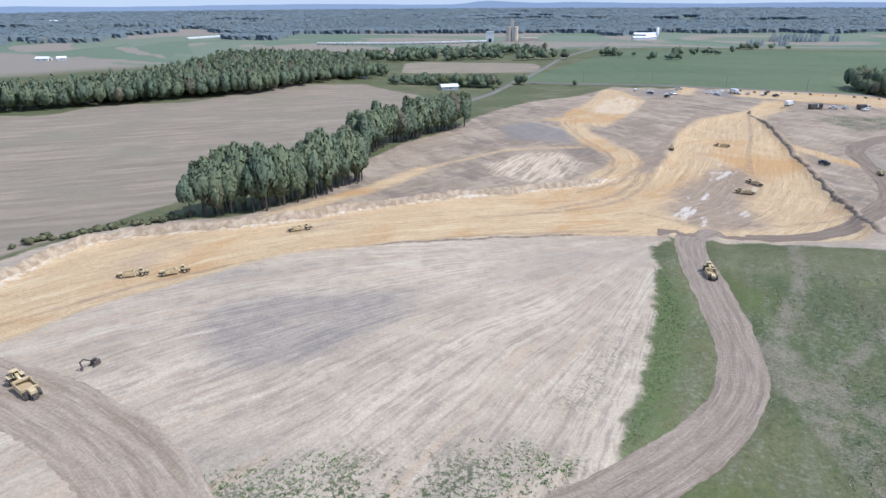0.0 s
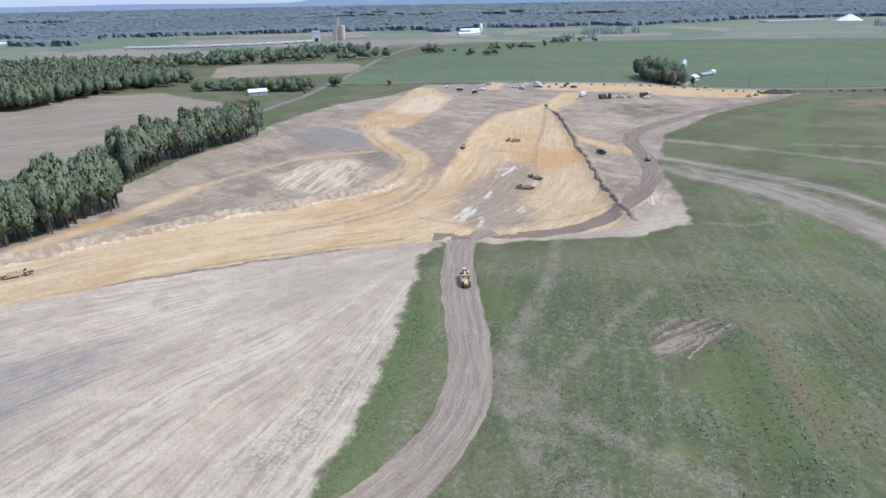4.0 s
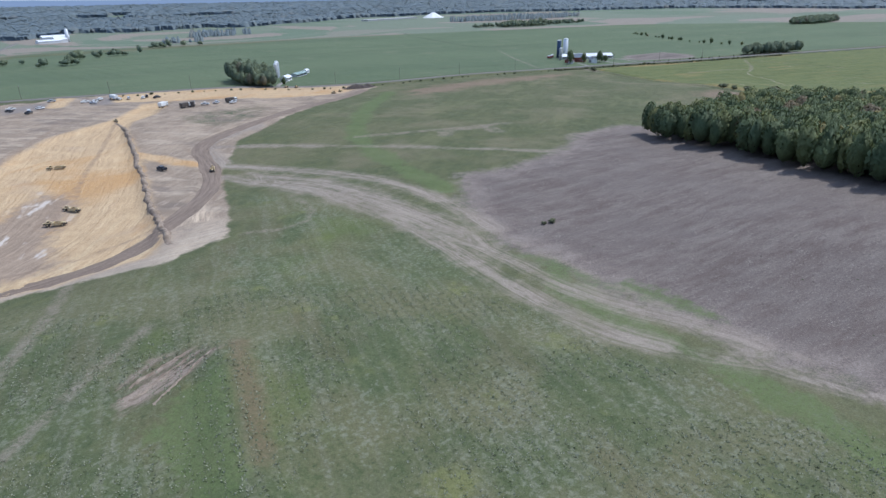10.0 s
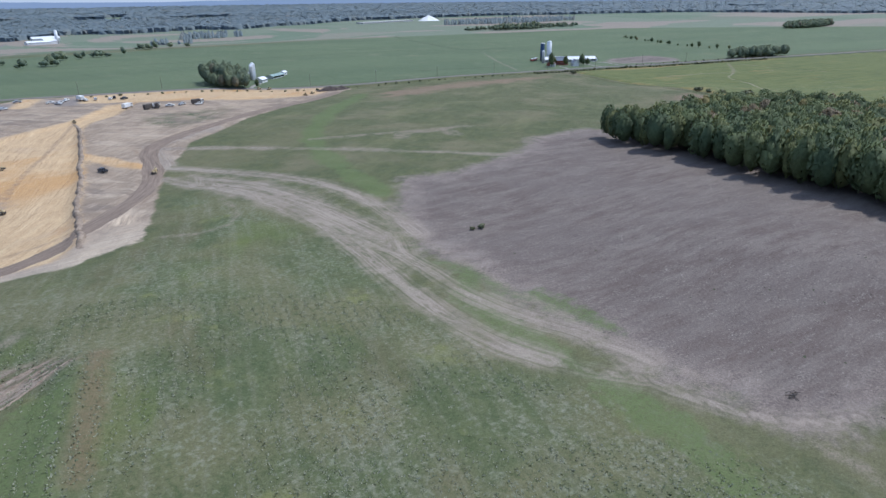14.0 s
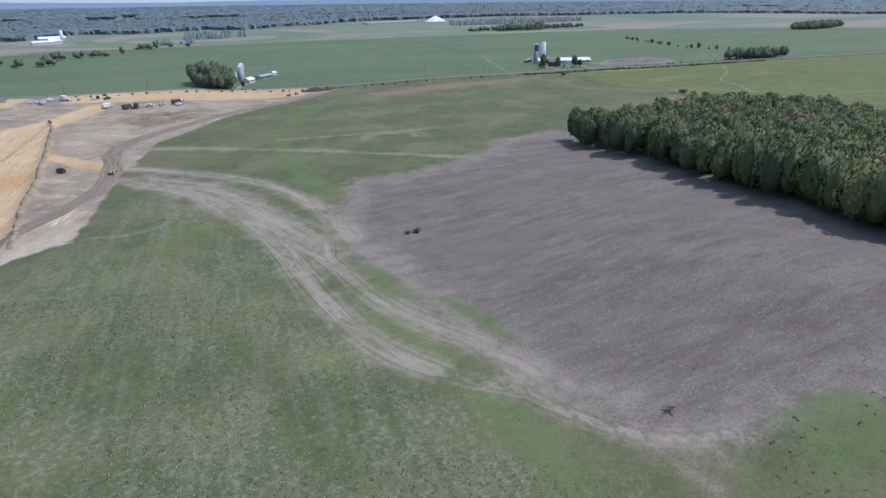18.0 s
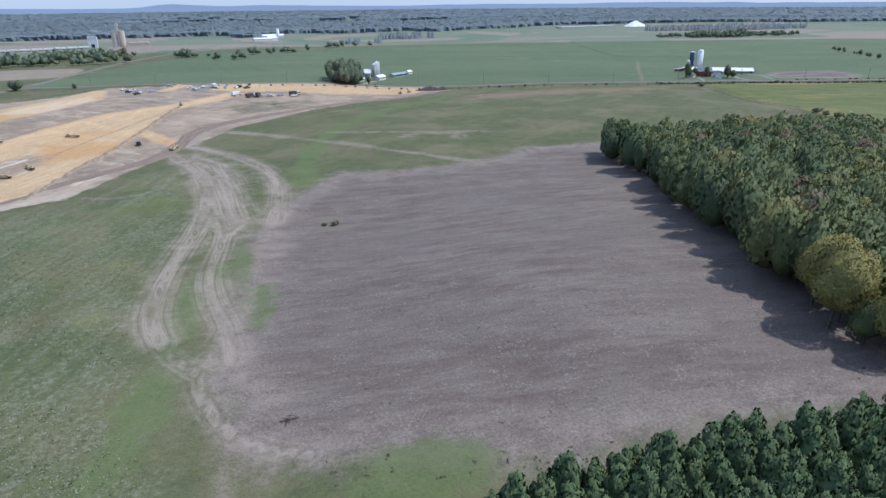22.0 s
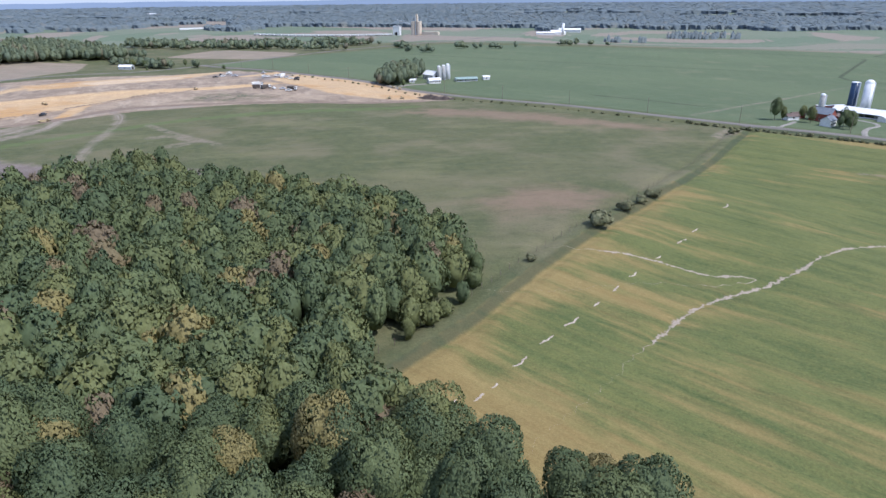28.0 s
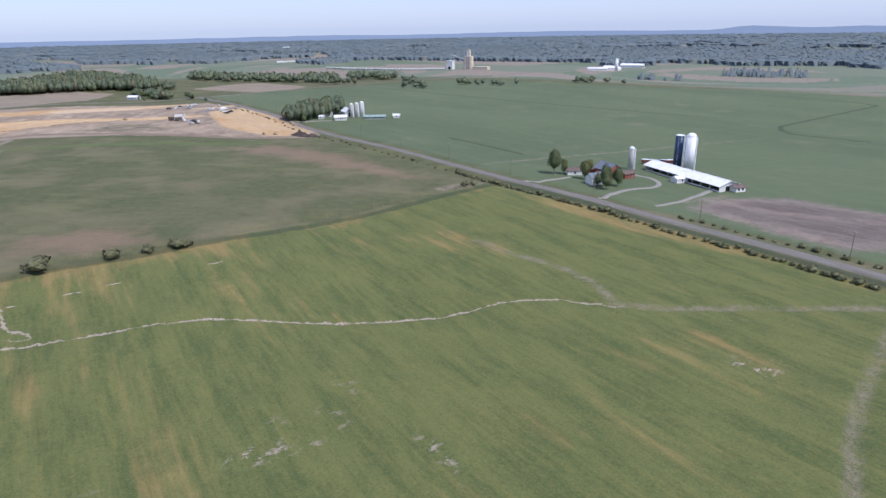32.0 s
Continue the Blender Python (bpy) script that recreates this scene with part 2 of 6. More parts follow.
RUTS = [smooth(w) for w in (
    [(188, 388), (164, 331), (141, 284), (129, 254)], [(134, 268), (122, 247), (114, 230)], [(128, 262), (117, 244), (109, 230)], [(66, 341), (68, 307), (74, 279), (74, 264), (70, 251), (62, 242)],
    [(84, 302), (88, 280), (86, 261), (78, 250), (65, 239), (52, 231)], [(191, 304), (187, 267), (174, 236), (156, 208), (141, 198), (128, 195), (110, 193), (94, 196), (77, 202), (69, 210)],
    [(157, 387), (122, 330), (101, 289), (90, 264), (79, 247), (67, 228), (51, 217), (35, 208)], [(150, 372), (118, 318), (98, 276), (84, 246), (66, 220), (40, 206), (10, 196)], [(197, 303), (189, 264), (177, 230), (160, 206)],
    [(-100, 105), (-70, 136), (-36, 158), (10, 178), (60, 190)], [(64, 352), (40, 345), (10, 322)], [(132, 500), (160, 498), (176, 482), (164, 452), (128, 454)])]
FLOW = smooth([(-125, 85), (-85, 130), (-42, 168), (10, 190), (60, 204), (98, 226), (120, 262), (142, 312), (165, 362), (200, 420), (300, 445), (400, 425)])
CUT = smooth([(190, 392), (186, 366), (164, 289), (144, 222), (136, 190), (131, 170)], 1)
GULLY = smooth([(550, 80), (557, 95), (565, 106), (578, 117), (590, 131), (597, 143), (607, 155), (622, 166), (637, 175), (652, 186), (666, 198), (672, 211), (684, 221), (706, 225)], 1)
WASH_BRANCH = smooth([(534, 126), (546, 127), (556, 124), (564.5, 120.4), (574, 122.3)], 1)
# short washouts in a line along the edge of the crop
WASHOUTS = [[(x, y), (x + 0.5 * d, y + d)] for x, y, d in (
    (511.1, 41.3, 4.2), (516.5, 44.9, 1.7), (518.3, 50.4, 1.0), (521.3, 59.3, 3.5), (525.4, 69.9, 3.8), (530, 79.4, 4.5), (535.5, 92, 1.5), (539.6, 102.4, 2.3),
    (543.8, 112.9, 2.3), (551, 128, 1.2), (557.5, 141, 3.7), (562.7, 152.5, 2.7), (574.8, 181.7, 3.9))]
GULLY_N = smooth([(706, 225), (697, 237), (679, 247), (658, 250), (640, 257)], 1)
GULLY_E = smooth([(706, 226), (723, 231), (751, 246), (775, 258)], 1)
GULLY_S = smooth([(776, 246), (770, 215), (766, 188), (766, 160)], 1)
BOWL = [(-47, 117), (-37, 123), (-20, 126), (-2, 130), (-10, 110), (-18, 98), (-27, 92), (-36, 92), (-45, 103)]
FIELD_LINES = [[(430, 955), (640, 865), (795, 797), (845, 885)], [(795, 797), (716, 600), (730, 575), (772, 562)], [(513, 451), (583, 420)], [(190, 760), (420, 690), (640, 640)], [(496, 46), (507, 74), (518, 108), (535, 149), (560, 209), (604, 334)],
               [(616, 341), (663, 325), (704, 307), (747, 290), (776, 277), (1000, 182)]]
BANK = smooth([(-109, 128), (-106, 147), (-104, 158), (-97, 171), (-82, 175), (-66, 178), (-53, 184), (-41, 192), (-16, 208), (18, 224), (48, 236), (62, 242)], 1)
FENCE_LINE = [(494, 50), (504, 74), (515, 108), (532, 149), (557, 209), (603, 342)]
HIGHWAY = [(62, 577), (130, 549), (205, 517), (390, 440), (500, 394), (612, 348), (663, 331), (704, 313), (747, 296), (776, 283), (1000, 188), (1600, -60)]
SIDE_ROAD = smooth([(-40, 320), (-10, 360), (16, 430), (56, 565), (92, 646), (153, 832), (232, 988), (328, 1265)])


def side_of(x, y, lines):
    """Distance to the nearest of some lines, negative on one side of it."""
    best, sign = np.full(np.shape(x), 1e9), np.ones(np.shape(x))
    for pts in lines:
        for (ax, ay), (bx, by) in zip(pts, pts[1:]):
            dx, dy = bx - ax, by - ay
            k = np.clip(((x - ax) * dx + (y - ay) * dy) / (dx * dx + dy * dy + 1e-9), 0, 1)
            d = np.hypot(x - ax - k * dx, y - ay - k * dy)
            s = np.where(dx * (y - ay) - dy * (x - ax) < 0, -1.0, 1.0)
            sign = np.where(d < best, s, sign)
            best = np.minimum(best, d)
    return best * sign


def ground_height(x, y):
    z = land(x, y)
    z = z - 1.5 * step(inside(x, y, SAND), 0, 3.5)
    z = z + 0.5 * np.exp(-(to_line(x, y, CUT) / 2.5) ** 2)
    for line, half, rise in ((HAUL, 5.6, 0.55), (HAUL_WEST, 6.0, 0.12)):
        d = to_line(x, y, line)
        z = z - 0.35 * step(half + 1 - d, 0, 2) + rise * np.exp(-((d - half - 0.8) / 1.4) ** 2)
    d = to_line(x, y, HAUL_LOOP)
    z = z - 0.2 * step(5.5 - d, 0, 2) + 0.3 * np.exp(-((d - 6) / 1.2) ** 2)
    # the shaped spoil heap in the weeds
    z = z + 1.9 * np.exp(-(to_line(x, y, [(112.5, 99.5), (105.5, 84), (98, 64)]) / 5.0) ** 2)
    z = z - 0.9 * np.exp(-(to_line(x, y, [(103, 103.5), (96, 100)]) / 3.2) ** 2)
    for line in (GULLY, GULLY_E, GULLY_S):
        z = z - 0.55 * np.exp(-(to_line(x, y, line) / 1.1) ** 2)
    z = z - 0.9 * np.exp(-(to_line(x, y, FENCE_LINE) - 5.0) ** 2 / 3.0)
    d = to_line(x, y, HIGHWAY)
    z = z + 0.5 * step(9 - d, 0, 5) - 0.8 * np.exp(-((d - 10) / 2.0) ** 2)
    z = z + 10.0 * np.exp(-((x + 168) / 62) ** 2 - ((y - 556) / 62) ** 2)
    near = step(1500 - np.hypot(x - 300, y - 200), 0, 400)
    rough = 0.28 * np.sin(x * 0.31 + 2 * np.sin(y * 0.13)) * np.sin(y * 0.27 + 1.7 * np.sin(x * 0.11))
    return z + near * rough * step(np.abs(to_line(x, y, HIGHWAY)), 6, 20) * 0.6


def height_at(x, y):
    return float(ground_height(np.array([float(x)]), np.array([float(y)]))[0])


# ---- object helpers --------------------------------------------------------
def mesh_of(name, verts, faces, mat, flat=True):
    me = bpy.data.meshes.new(name)
    me.from_pydata([tuple(v) for v in verts], [], [tuple(f) for f in faces])
    for m in (mat if isinstance(mat, (list, tuple)) else [mat]):
        me.materials.append(m)
    if not flat:
        me.polygons.foreach_set("use_smooth", [True] * len(me.polygons))
    me.update()
    return me


def big_mesh(name, verts, quads, mat, flat=False):
    """A mesh from arrays: verts (n, 3) and faces (m, 3 or 4)."""
    verts, quads = np.asarray(verts, np.float32), np.asarray(quads, np.int32)
    me = bpy.data.meshes.new(name)
    k = quads.shape[1]
    me.vertices.add(len(verts))
    me.vertices.foreach_set("co", verts.ravel())
    me.loops.add(quads.size)
    me.loops.foreach_set("vertex_index", quads.ravel())
    me.polygons.add(len(quads))
    me.polygons.foreach_set("loop_start", np.arange(0, quads.size, k, dtype=np.int32))
    me.polygons.foreach_set("loop_total", np.full(len(quads), k, np.int32))
    if not flat:
        me.polygons.foreach_set("use_smooth", np.ones(len(quads), bool))
    me.materials.append(mat)
    me.update(calc_edges=True)
    return me


def float_attr(me, name, values):
    a = me.attributes.new(name, "FLOAT", "POINT")
    a.data.foreach_set("value", np.asarray(values, np.float32).ravel())


def part(name, bm, material, parent, label=""):
    """Links a bmesh as one mesh object under a thing or under a part."""
    me = bpy.data.meshes.new(name)
    bm.to_mesh(me)
    bm.free()
    me.materials.append(material)
    ob = new(name, me)
    ob.parent = parent
    if label:
        ob["label"] = label
    return ob


def thing(name, m, label, category, group="", kind=""):
    ob = new(name)
    ob.empty_display_size = 0.5
    ob.matrix_world = m
    return tagged(ob, label, category, group, kind)


# ---- the ground ------------------------------------------------------------
def spread(lo, hi, fine, far_lo, far_hi, grow=1.13):
    mid = list(np.arange(lo, hi, fine))
    up, s = [mid[-1]], fine
    while up[-1] < far_hi:
        s = min(s * grow, 260)
        up.append(up[-1] + s)
    dn, s = [lo], fine
    while dn[-1] > far_lo:
        s = min(s * grow, 260)
        dn.append(dn[-1] - s)
    return np.array(dn[:0:-1] + mid + up[1:])


gx = spread(-130, 800, 2.0, -4900, 5300)
gy = spread(-45, 470, 2.0, -2500, 5200)
X, Y = np.meshgrid(gx, gy)
Z = ground_height(X, Y)
nx, ny = len(gx), len(gy)
idx = np.arange(nx * ny).reshape(ny, nx)
quads = np.stack([idx[:-1, :-1], idx[:-1, 1:], idx[1:, 1:], idx[1:, :-1]], -1).reshape(-1, 4)

g = Nodes("ground_soil_and_grass", 0.95)
wob = g.math("SUBTRACT", g.noise(0.35, 4), 0.5)
wob2 = g.math("SUBTRACT", g.noise(0.06, 3), 0.5)
fine = g.noise(2.2, 4, rough=0.75)
mid = g.noise(0.25, 4)
broad = g.noise(0.03, 3)
speck = g.noise(1.35, 3, rough=0.8)


def edge(name, width=0.6, fray=4.0, sway=8.0):
    """Soft frayed mask of a marked area."""
    v = g.math("MULTIPLY_ADD", wob, fray, g.math("MULTIPLY_ADD", wob2, sway, g.attr(name)))
    return g.ramp(v, -width, width)


def tone3(f1, f2, a, b, c):
    return g.mix(f2, g.mix(f1, a, b), c)


# meadow, the default
meadow = tone3(g.ramp(mid, 0.3, 0.7), g.ramp(broad, 0.45, 0.7), (0.072, 0.084, 0.038), (0.1, 0.105, 0.046), (0.142, 0.128, 0.072))
meadow = g.mix(g.ramp(g.noise(0.011, 4, g.mapped((1.7, 1, 1), 25)), 0.5, 0.72, 0.0, 0.45), meadow, (0.168, 0.145, 0.082))
meadow = g.mix(g.math("MULTIPLY", g.ramp(g.math("MULTIPLY_ADD", wob2, 30.0, g.attr("blush")), -8, 12), 0.85), meadow, (0.21, 0.145, 0.1))
mrow = g.noise(0.5, 5, g.mapped((5, 1, 1), 22), 0.75)
meadow = g.mix(g.ramp(mrow, 0.5, 0.72, 0.0, 0.5), meadow, (0.135, 0.13, 0.066))
meadow = g.mix(g.ramp(mrow, 0.48, 0.3, 0.0, 0.45), meadow, (0.05, 0.062, 0.03))
meadow = g.mix(g.ramp(g.noise(0.05, 3, g.mapped((3, 1, 1), 22)), 0.55, 0.7, 0.0, 0.5), meadow, (0.16, 0.15, 0.075))
meadow = g.mix(g.ramp(speck, 0.5, 0.72, 0.0, 0.45), meadow, (0.155, 0.148, 0.08))
meadow = g.mix(g.ramp(speck, 0.46, 0.28, 0.0, 0.5), meadow, (0.046, 0.054, 0.026))
# far fields in strips, their colours paled for the haze of distance
cells = g.t.nodes.new("ShaderNodeTexVoronoi")
cells.distance = "MANHATTAN"
g.put(cells.inputs["Vector"], g.mapped((420, 190, 1), -22))
cells.inputs["Scale"].default_value = 1.0
cells.inputs["Randomness"].default_value = 0.8
cr = g.split(cells.outputs["Color"])
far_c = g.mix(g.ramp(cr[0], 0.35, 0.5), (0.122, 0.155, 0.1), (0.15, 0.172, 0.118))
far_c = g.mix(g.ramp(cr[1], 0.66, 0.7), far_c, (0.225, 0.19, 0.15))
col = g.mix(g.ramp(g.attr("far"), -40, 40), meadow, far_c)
# lush field over the highway, its greens lightened and slightly blued for haze
lush = tone3(g.ramp(g.noise(0.012, 3, g.mapped((3, 1, 1), -22)), 0.35, 0.65), g.ramp(broad, 0.55, 0.8), (0.09, 0.118, 0.062), (0.107, 0.134, 0.07), (0.138, 0.147, 0.084))
lush = g.mix(g.ramp(g.noise(0.2, 4, g.mapped((12, 1, 1), -22), 0.7), 0.5, 0.7, 0.0, 0.4), lush, (0.145, 0.158, 0.088))
col = g.mix(edge("lush", 2, 4, 10), col, lush)
# weeds with pale seed heads
rows = g.noise(0.42, 3, g.mapped((9, 1.0, 1), 66))
weed = tone3(g.ramp(mid, 0.3, 0.7), g.ramp(broad, 0.42, 0.6), (0.074, 0.09, 0.04), (0.1, 0.112, 0.051), (0.124, 0.12, 0.06))
spk = g.math("MULTIPLY", g.ramp(speck, 0.53, 0.66), g.ramp(g.math("ADD", g.math("MULTIPLY", rows, 0.6), g.math("MULTIPLY", g.noise(0.05, 2), 0.6)), 0.52, 0.74))
clump = g.math("MULTIPLY_ADD", g.math("SUBTRACT", g.noise(0.04, 3), 0.5), 0.35, g.math("MULTIPLY_ADD", rows, 0.25, g.noise(0.85, 3, rough=0.7)))
weed = g.mix(g.ramp(clump, 0.64, 0.82, 0.0, 0.6), weed, (0.2, 0.205, 0.14))
weed = g.mix(g.ramp(clump, 0.58, 0.44, 0.0, 0.6), weed, (0.058, 0.076, 0.03))
weed = g.mix(g.ramp(g.noise(0.07, 3), 0.6, 0.72, 0.0, 0.7), weed, (0.15, 0.155, 0.055))
weed = g.mix(g.ramp(g.noise(0.045, 4, g.mapped((2.5, 1, 1), 68), 0.6), 0.52, 0.68, 0.0, 0.42), weed, (0.125, 0.098, 0.055))
weed = g.mix(g.ramp(g.noise(0.034, 3, g.mapped((1.8, 1, 1), 68), 0.6), 0.58, 0.7, 0.0, 0.65), weed, (0.095, 0.118, 0.036))
weed = g.mix(g.math("MULTIPLY", spk, 0.55), weed, (0.28, 0.265, 0.205))
weed = g.mix(g.ramp(rows, 0.45, 0.7, 0.0, 0.3), weed, (0.15, 0.142, 0.09))
weed = g.mix(g.ramp(speck, 0.42, 0.3, 0.0, 0.55), weed, (0.045, 0.055, 0.03))
col = g.mix(edge("weedy", 6, 8, 14), col, weed)
# crop, yellowing in stripes
st = g.noise(0.12, 5, g.mapped((3.4, 1, 1), -26), 0.68)
st2 = g.math("MULTIPLY_ADD", g.noise(0.55, 4, g.mapped((14, 1, 1), -26), 0.7), 0.65, g.math("MULTIPLY", g.noise(0.45, 4, rough=0.75), 0.35))
crop = g.mix(g.ramp(st, 0.36, 0.62), (0.078, 0.1, 0.034), (0.116, 0.13, 0.044))
crop = g.mix(g.ramp(st2, 0.42, 0.68, 0.0, 0.6), crop, (0.165, 0.155, 0.05))
crop = g.mix(g.ramp(st2, 0.46, 0.3, 0.0, 0.5), crop, (0.06, 0.074, 0.02))
crop = g.mix(g.ramp(speck, 0.5, 0.72, 0.0, 0.5), crop, (0.17, 0.165, 0.06))
crop = g.mix(g.ramp(speck, 0.46, 0.28, 0.0, 0.55), crop, (0.052, 0.064, 0.02))
cp = g.split(g.pos)
yel = g.math("ADD", g.ramp(g.math("MULTIPLY_ADD", wob2, 26.0, g.attr("crop")), 22, 0, 0.0, 0.32), g.math("MULTIPLY", g.math("SUBTRACT", g.noise(0.03, 5, g.mapped((1.8, 1, 1), -26), 0.62), 0.5), 1.6))
yel = g.math("ADD", yel, g.ramp(g.math("ADD", cp[0], g.math("MULTIPLY", cp[1], 0.4)), 550.0, 760.0, 0.17, -0.14))
yel = g.math("MULTIPLY_ADD", g.math("SUBTRACT", g.noise(0.16, 4, g.mapped((11, 1, 1), -26), 0.65), 0.5), 1.5, yel)
yel = g.math("ADD", yel, g.ramp(g.math("MULTIPLY_ADD", wob2, 25.0, g.attr("ochre")), -8, 9, 0.0, 0.34))
crop = g.mix(g.ramp(yel, 0.02, 0.55, 0.0, 0.85), crop, g.mix(g.ramp(st2, 0.3, 0.7), (0.228, 0.155, 0.06), (0.272, 0.205, 0.082)))
col = g.mix(edge("crop", 0.8, 2, 0), col, crop)
# tawny stubble
stub = tone3(g.ramp(g.noise(0.22, 4, g.mapped((12, 1, 1), 20), 0.7), 0.34, 0.66), g.ramp(broad, 0.4, 0.7), (0.195, 0.156, 0.118), (0.29, 0.232, 0.17), (0.215, 0.182, 0.13))
col = g.mix(edge("stubble", 1.5, 3, 5), col, stub)
# bare worked field
rowb = g.noise(0.9, 5, g.mapped((6, 1, 1), -14), 0.8)
rowc = g.noise(0.16, 4, g.mapped((4, 1, 1), -14), 0.7)
brown = g.mix(g.ramp(rowc, 0.34, 0.66), (0.118, 0.091, 0.077), (0.168, 0.139, 0.118))
brown = g.mix(g.ramp(broad, 0.44, 0.62, 0.0, 0.6), brown, (0.142, 0.116, 0.1))
brown = g.mix(g.ramp(g.math("MULTIPLY_ADD", g.math("SUBTRACT", fine, 0.5), 0.5, rowb), 0.54, 0.76, 0.0, 0.55), brown, (0.235, 0.205, 0.178))
brown = g.mix(g.ramp(g.math("MULTIPLY_ADD", g.math("SUBTRACT", fine, 0.5), 0.5, rowb), 0.46, 0.26, 0.0, 0.7), brown, (0.085, 0.066, 0.055))
brown = g.mix(g.ramp(g.math("MULTIPLY_ADD", mid, 0.5, fine), 0.84, 1.0, 0.0, 0.6), brown, (0.28, 0.25, 0.215))
brown = g.mix(g.ramp(g.noise(0.6, 1), 0.76, 0.8), brown, (0.05, 0.06, 0.03))
brown = g.mix(g.math("MULTIPLY", g.ramp(g.math("MULTIPLY_ADD", wob2, 18.0, g.attr("brown")), 16, 1), g.ramp(g.math("MULTIPLY_ADD", fine, 0.5, g.math("MULTIPLY", mid, 0.5)), 0.38, 0.62, 0.15, 0.75)), brown, (0.25, 0.205, 0.172))
col = g.mix(edge("brown", 5, 14, 10), col, brown)
col = g.mix(g.math("MULTIPLY", edge("fresh", 2.2, 11, 12), g.ramp(fine, 0.3, 0.65, 0.4, 0.95)), col, g.mix(mid, (0.084, 0.116, 0.04), (0.12, 0.144, 0.056)))
# stripped topsoil of the site: pale, grey and pinkish, wheel streaks fanning from the haul junction
sp = g.split(g.pos)
fan = g.math("ARCTAN2", g.math("SUBTRACT", sp[1], 186.0), g.math("SUBTRACT", sp[0], 76.0))
rad = g.math("SQRT", g.math("ADD", g.math("POWER", g.math("SUBTRACT", sp[1], 205.0), 2.0), g.math("POWER", g.math("SUBTRACT", sp[0], 95.0), 2.0)))
bend = g.math("MULTIPLY_ADD", g.math("SUBTRACT", g.noise(0.013, 2), 0.5), 0.1, g.math("MULTIPLY_ADD", wob2, 0.025, fan))
north = g.ramp(sp[1], 165.0, 200.0)
fanv = g.vec(g.math("MULTIPLY", bend, 135.0), g.math("MULTIPLY", rad, 0.06))
fs = g.math("MULTIPLY_ADD", north, -0.35, g.math("MULTIPLY", g.math("ADD", g.noise(1.0, 5, fanv, 0.7), g.math("MULTIPLY", g.noise(0.3, 4), 0.4)), g.math("MULTIPLY_ADD", north, 0.35, 0.66)))
fs2 = g.math("ADD", g.math("MULTIPLY", g.noise(0.1, 3, fanv, 0.6), 0.6), g.math("MULTIPLY", g.noise(0.045, 3), 0.4))
soil = g.mix(g.ramp(fs2, 0.36, 0.66), (0.365, 0.293, 0.215), (0.47, 0.386, 0.288))
soil = g.mix(g.ramp(fs, 0.5, 0.62, 0.0, 0.7), soil, (0.56, 0.47, 0.36))
soil = g.mix(g.ramp(fs, 0.48, 0.38, 0.0, 0.6), soil, (0.23, 0.185, 0.148))
soil = g.mix(g.ramp(g.noise(0.02, 2, g.mapped((1.6, 1, 1), 30)), 0.5, 0.72, 0.0, 0.7), soil, (0.25, 0.21, 0.17))
soil = g.mix(g.ramp(g.noise(0.3, 4, fanv, 0.65), 0.5, 0.68, 0.0, 0.65), soil, (0.4, 0.295, 0.205))
tan = g.mix(g.ramp(g.noise(0.05, 4, warp=0.7), 0.35, 0.65), (0.21, 0.158, 0.112), (0.315, 0.242, 0.17))
tan = g.mix(g.ramp(g.noise(0.12, 4, g.mapped((1, 3.5, 1), 35), 0.7), 0.5, 0.72, 0.0, 0.75), tan, (0.44, 0.355, 0.262))
tan = g.mix(g.ramp(g.noise(0.09, 3, g.mapped((1, 3, 1), 28)), 0.52, 0.68, 0.0, 0.8), tan, (0.145, 0.112, 0.09))
tn = g.noise(0.55, 5, g.mapped((6, 1, 1), 38), 0.75)
tan = g.mix(g.ramp(tn, 0.52, 0.68, 0.0, 0.6), tan, (0.42, 0.335, 0.25))
tan = g.mix(g.ramp(tn, 0.47, 0.34, 0.0, 0.55), tan, (0.14, 0.105, 0.078))
soil = g.mix(g.math("MULTIPLY", north, 0.85), soil, tan)
soil = g.mix(g.math("MULTIPLY", edge("dull", 5, 4, 8), g.ramp(fs, 0.3, 0.6, 0.85, 0.35)), soil, (0.2, 0.175, 0.158))
site = edge("site", 1.0, 4, 7)
col = g.mix(site, col, soil)
col = g.mix(g.math("MULTIPLY", g.ramp(g.attr("tuft"), -6, 10), g.ramp(g.math("MULTIPLY_ADD", g.noise(0.12, 2), 0.5, speck), 0.72, 0.86)), col, (0.07, 0.085, 0.04))
# sand of the cut: wheel streaks along the band, then up the slope, over orange and pale beds
sd = g.attr("sand")
up = g.ramp(g.math("MULTIPLY_ADD", wob2, 40.0, sp[1]), 190.0, 225.0)
sa = g.noise(0.75, 5, g.mapped((16, 1, 1), 21), 0.72)
sb = g.noise(0.75, 5, g.mapped((14, 1, 1), 63), 0.72)
flow = g.math("MULTIPLY_ADD", wob2, 5.0, g.attr("flow"))
run = g.math("MULTIPLY", g.math("ADD", sp[0], sp[1]), 0.018)
ss = g.math("ADD", g.math("MULTIPLY", g.noise(1.0, 5, g.vec(g.math("MULTIPLY", flow, 1.25), run), 0.72), 0.8), g.math("MULTIPLY", g.noise(0.5, 4), 0.2))
sc = g.noise(0.16, 4, warp=1.6)
sand = g.mix(g.ramp(ss, 0.32, 0.68), (0.385, 0.26, 0.14), (0.515, 0.375, 0.22))
sand = g.mix(g.ramp(g.noise(0.04, 3, warp=0.8), 0.48, 0.68, 0.0, 0.7), sand, (0.52, 0.375, 0.215))
sand = g.mix(g.ramp(g.noise(0.028, 3, g.mapped((2.2, 1, 1), 30), 0.6, 0.8), 0.5, 0.66, 0.0, 0.75), sand, (0.4, 0.225, 0.085))
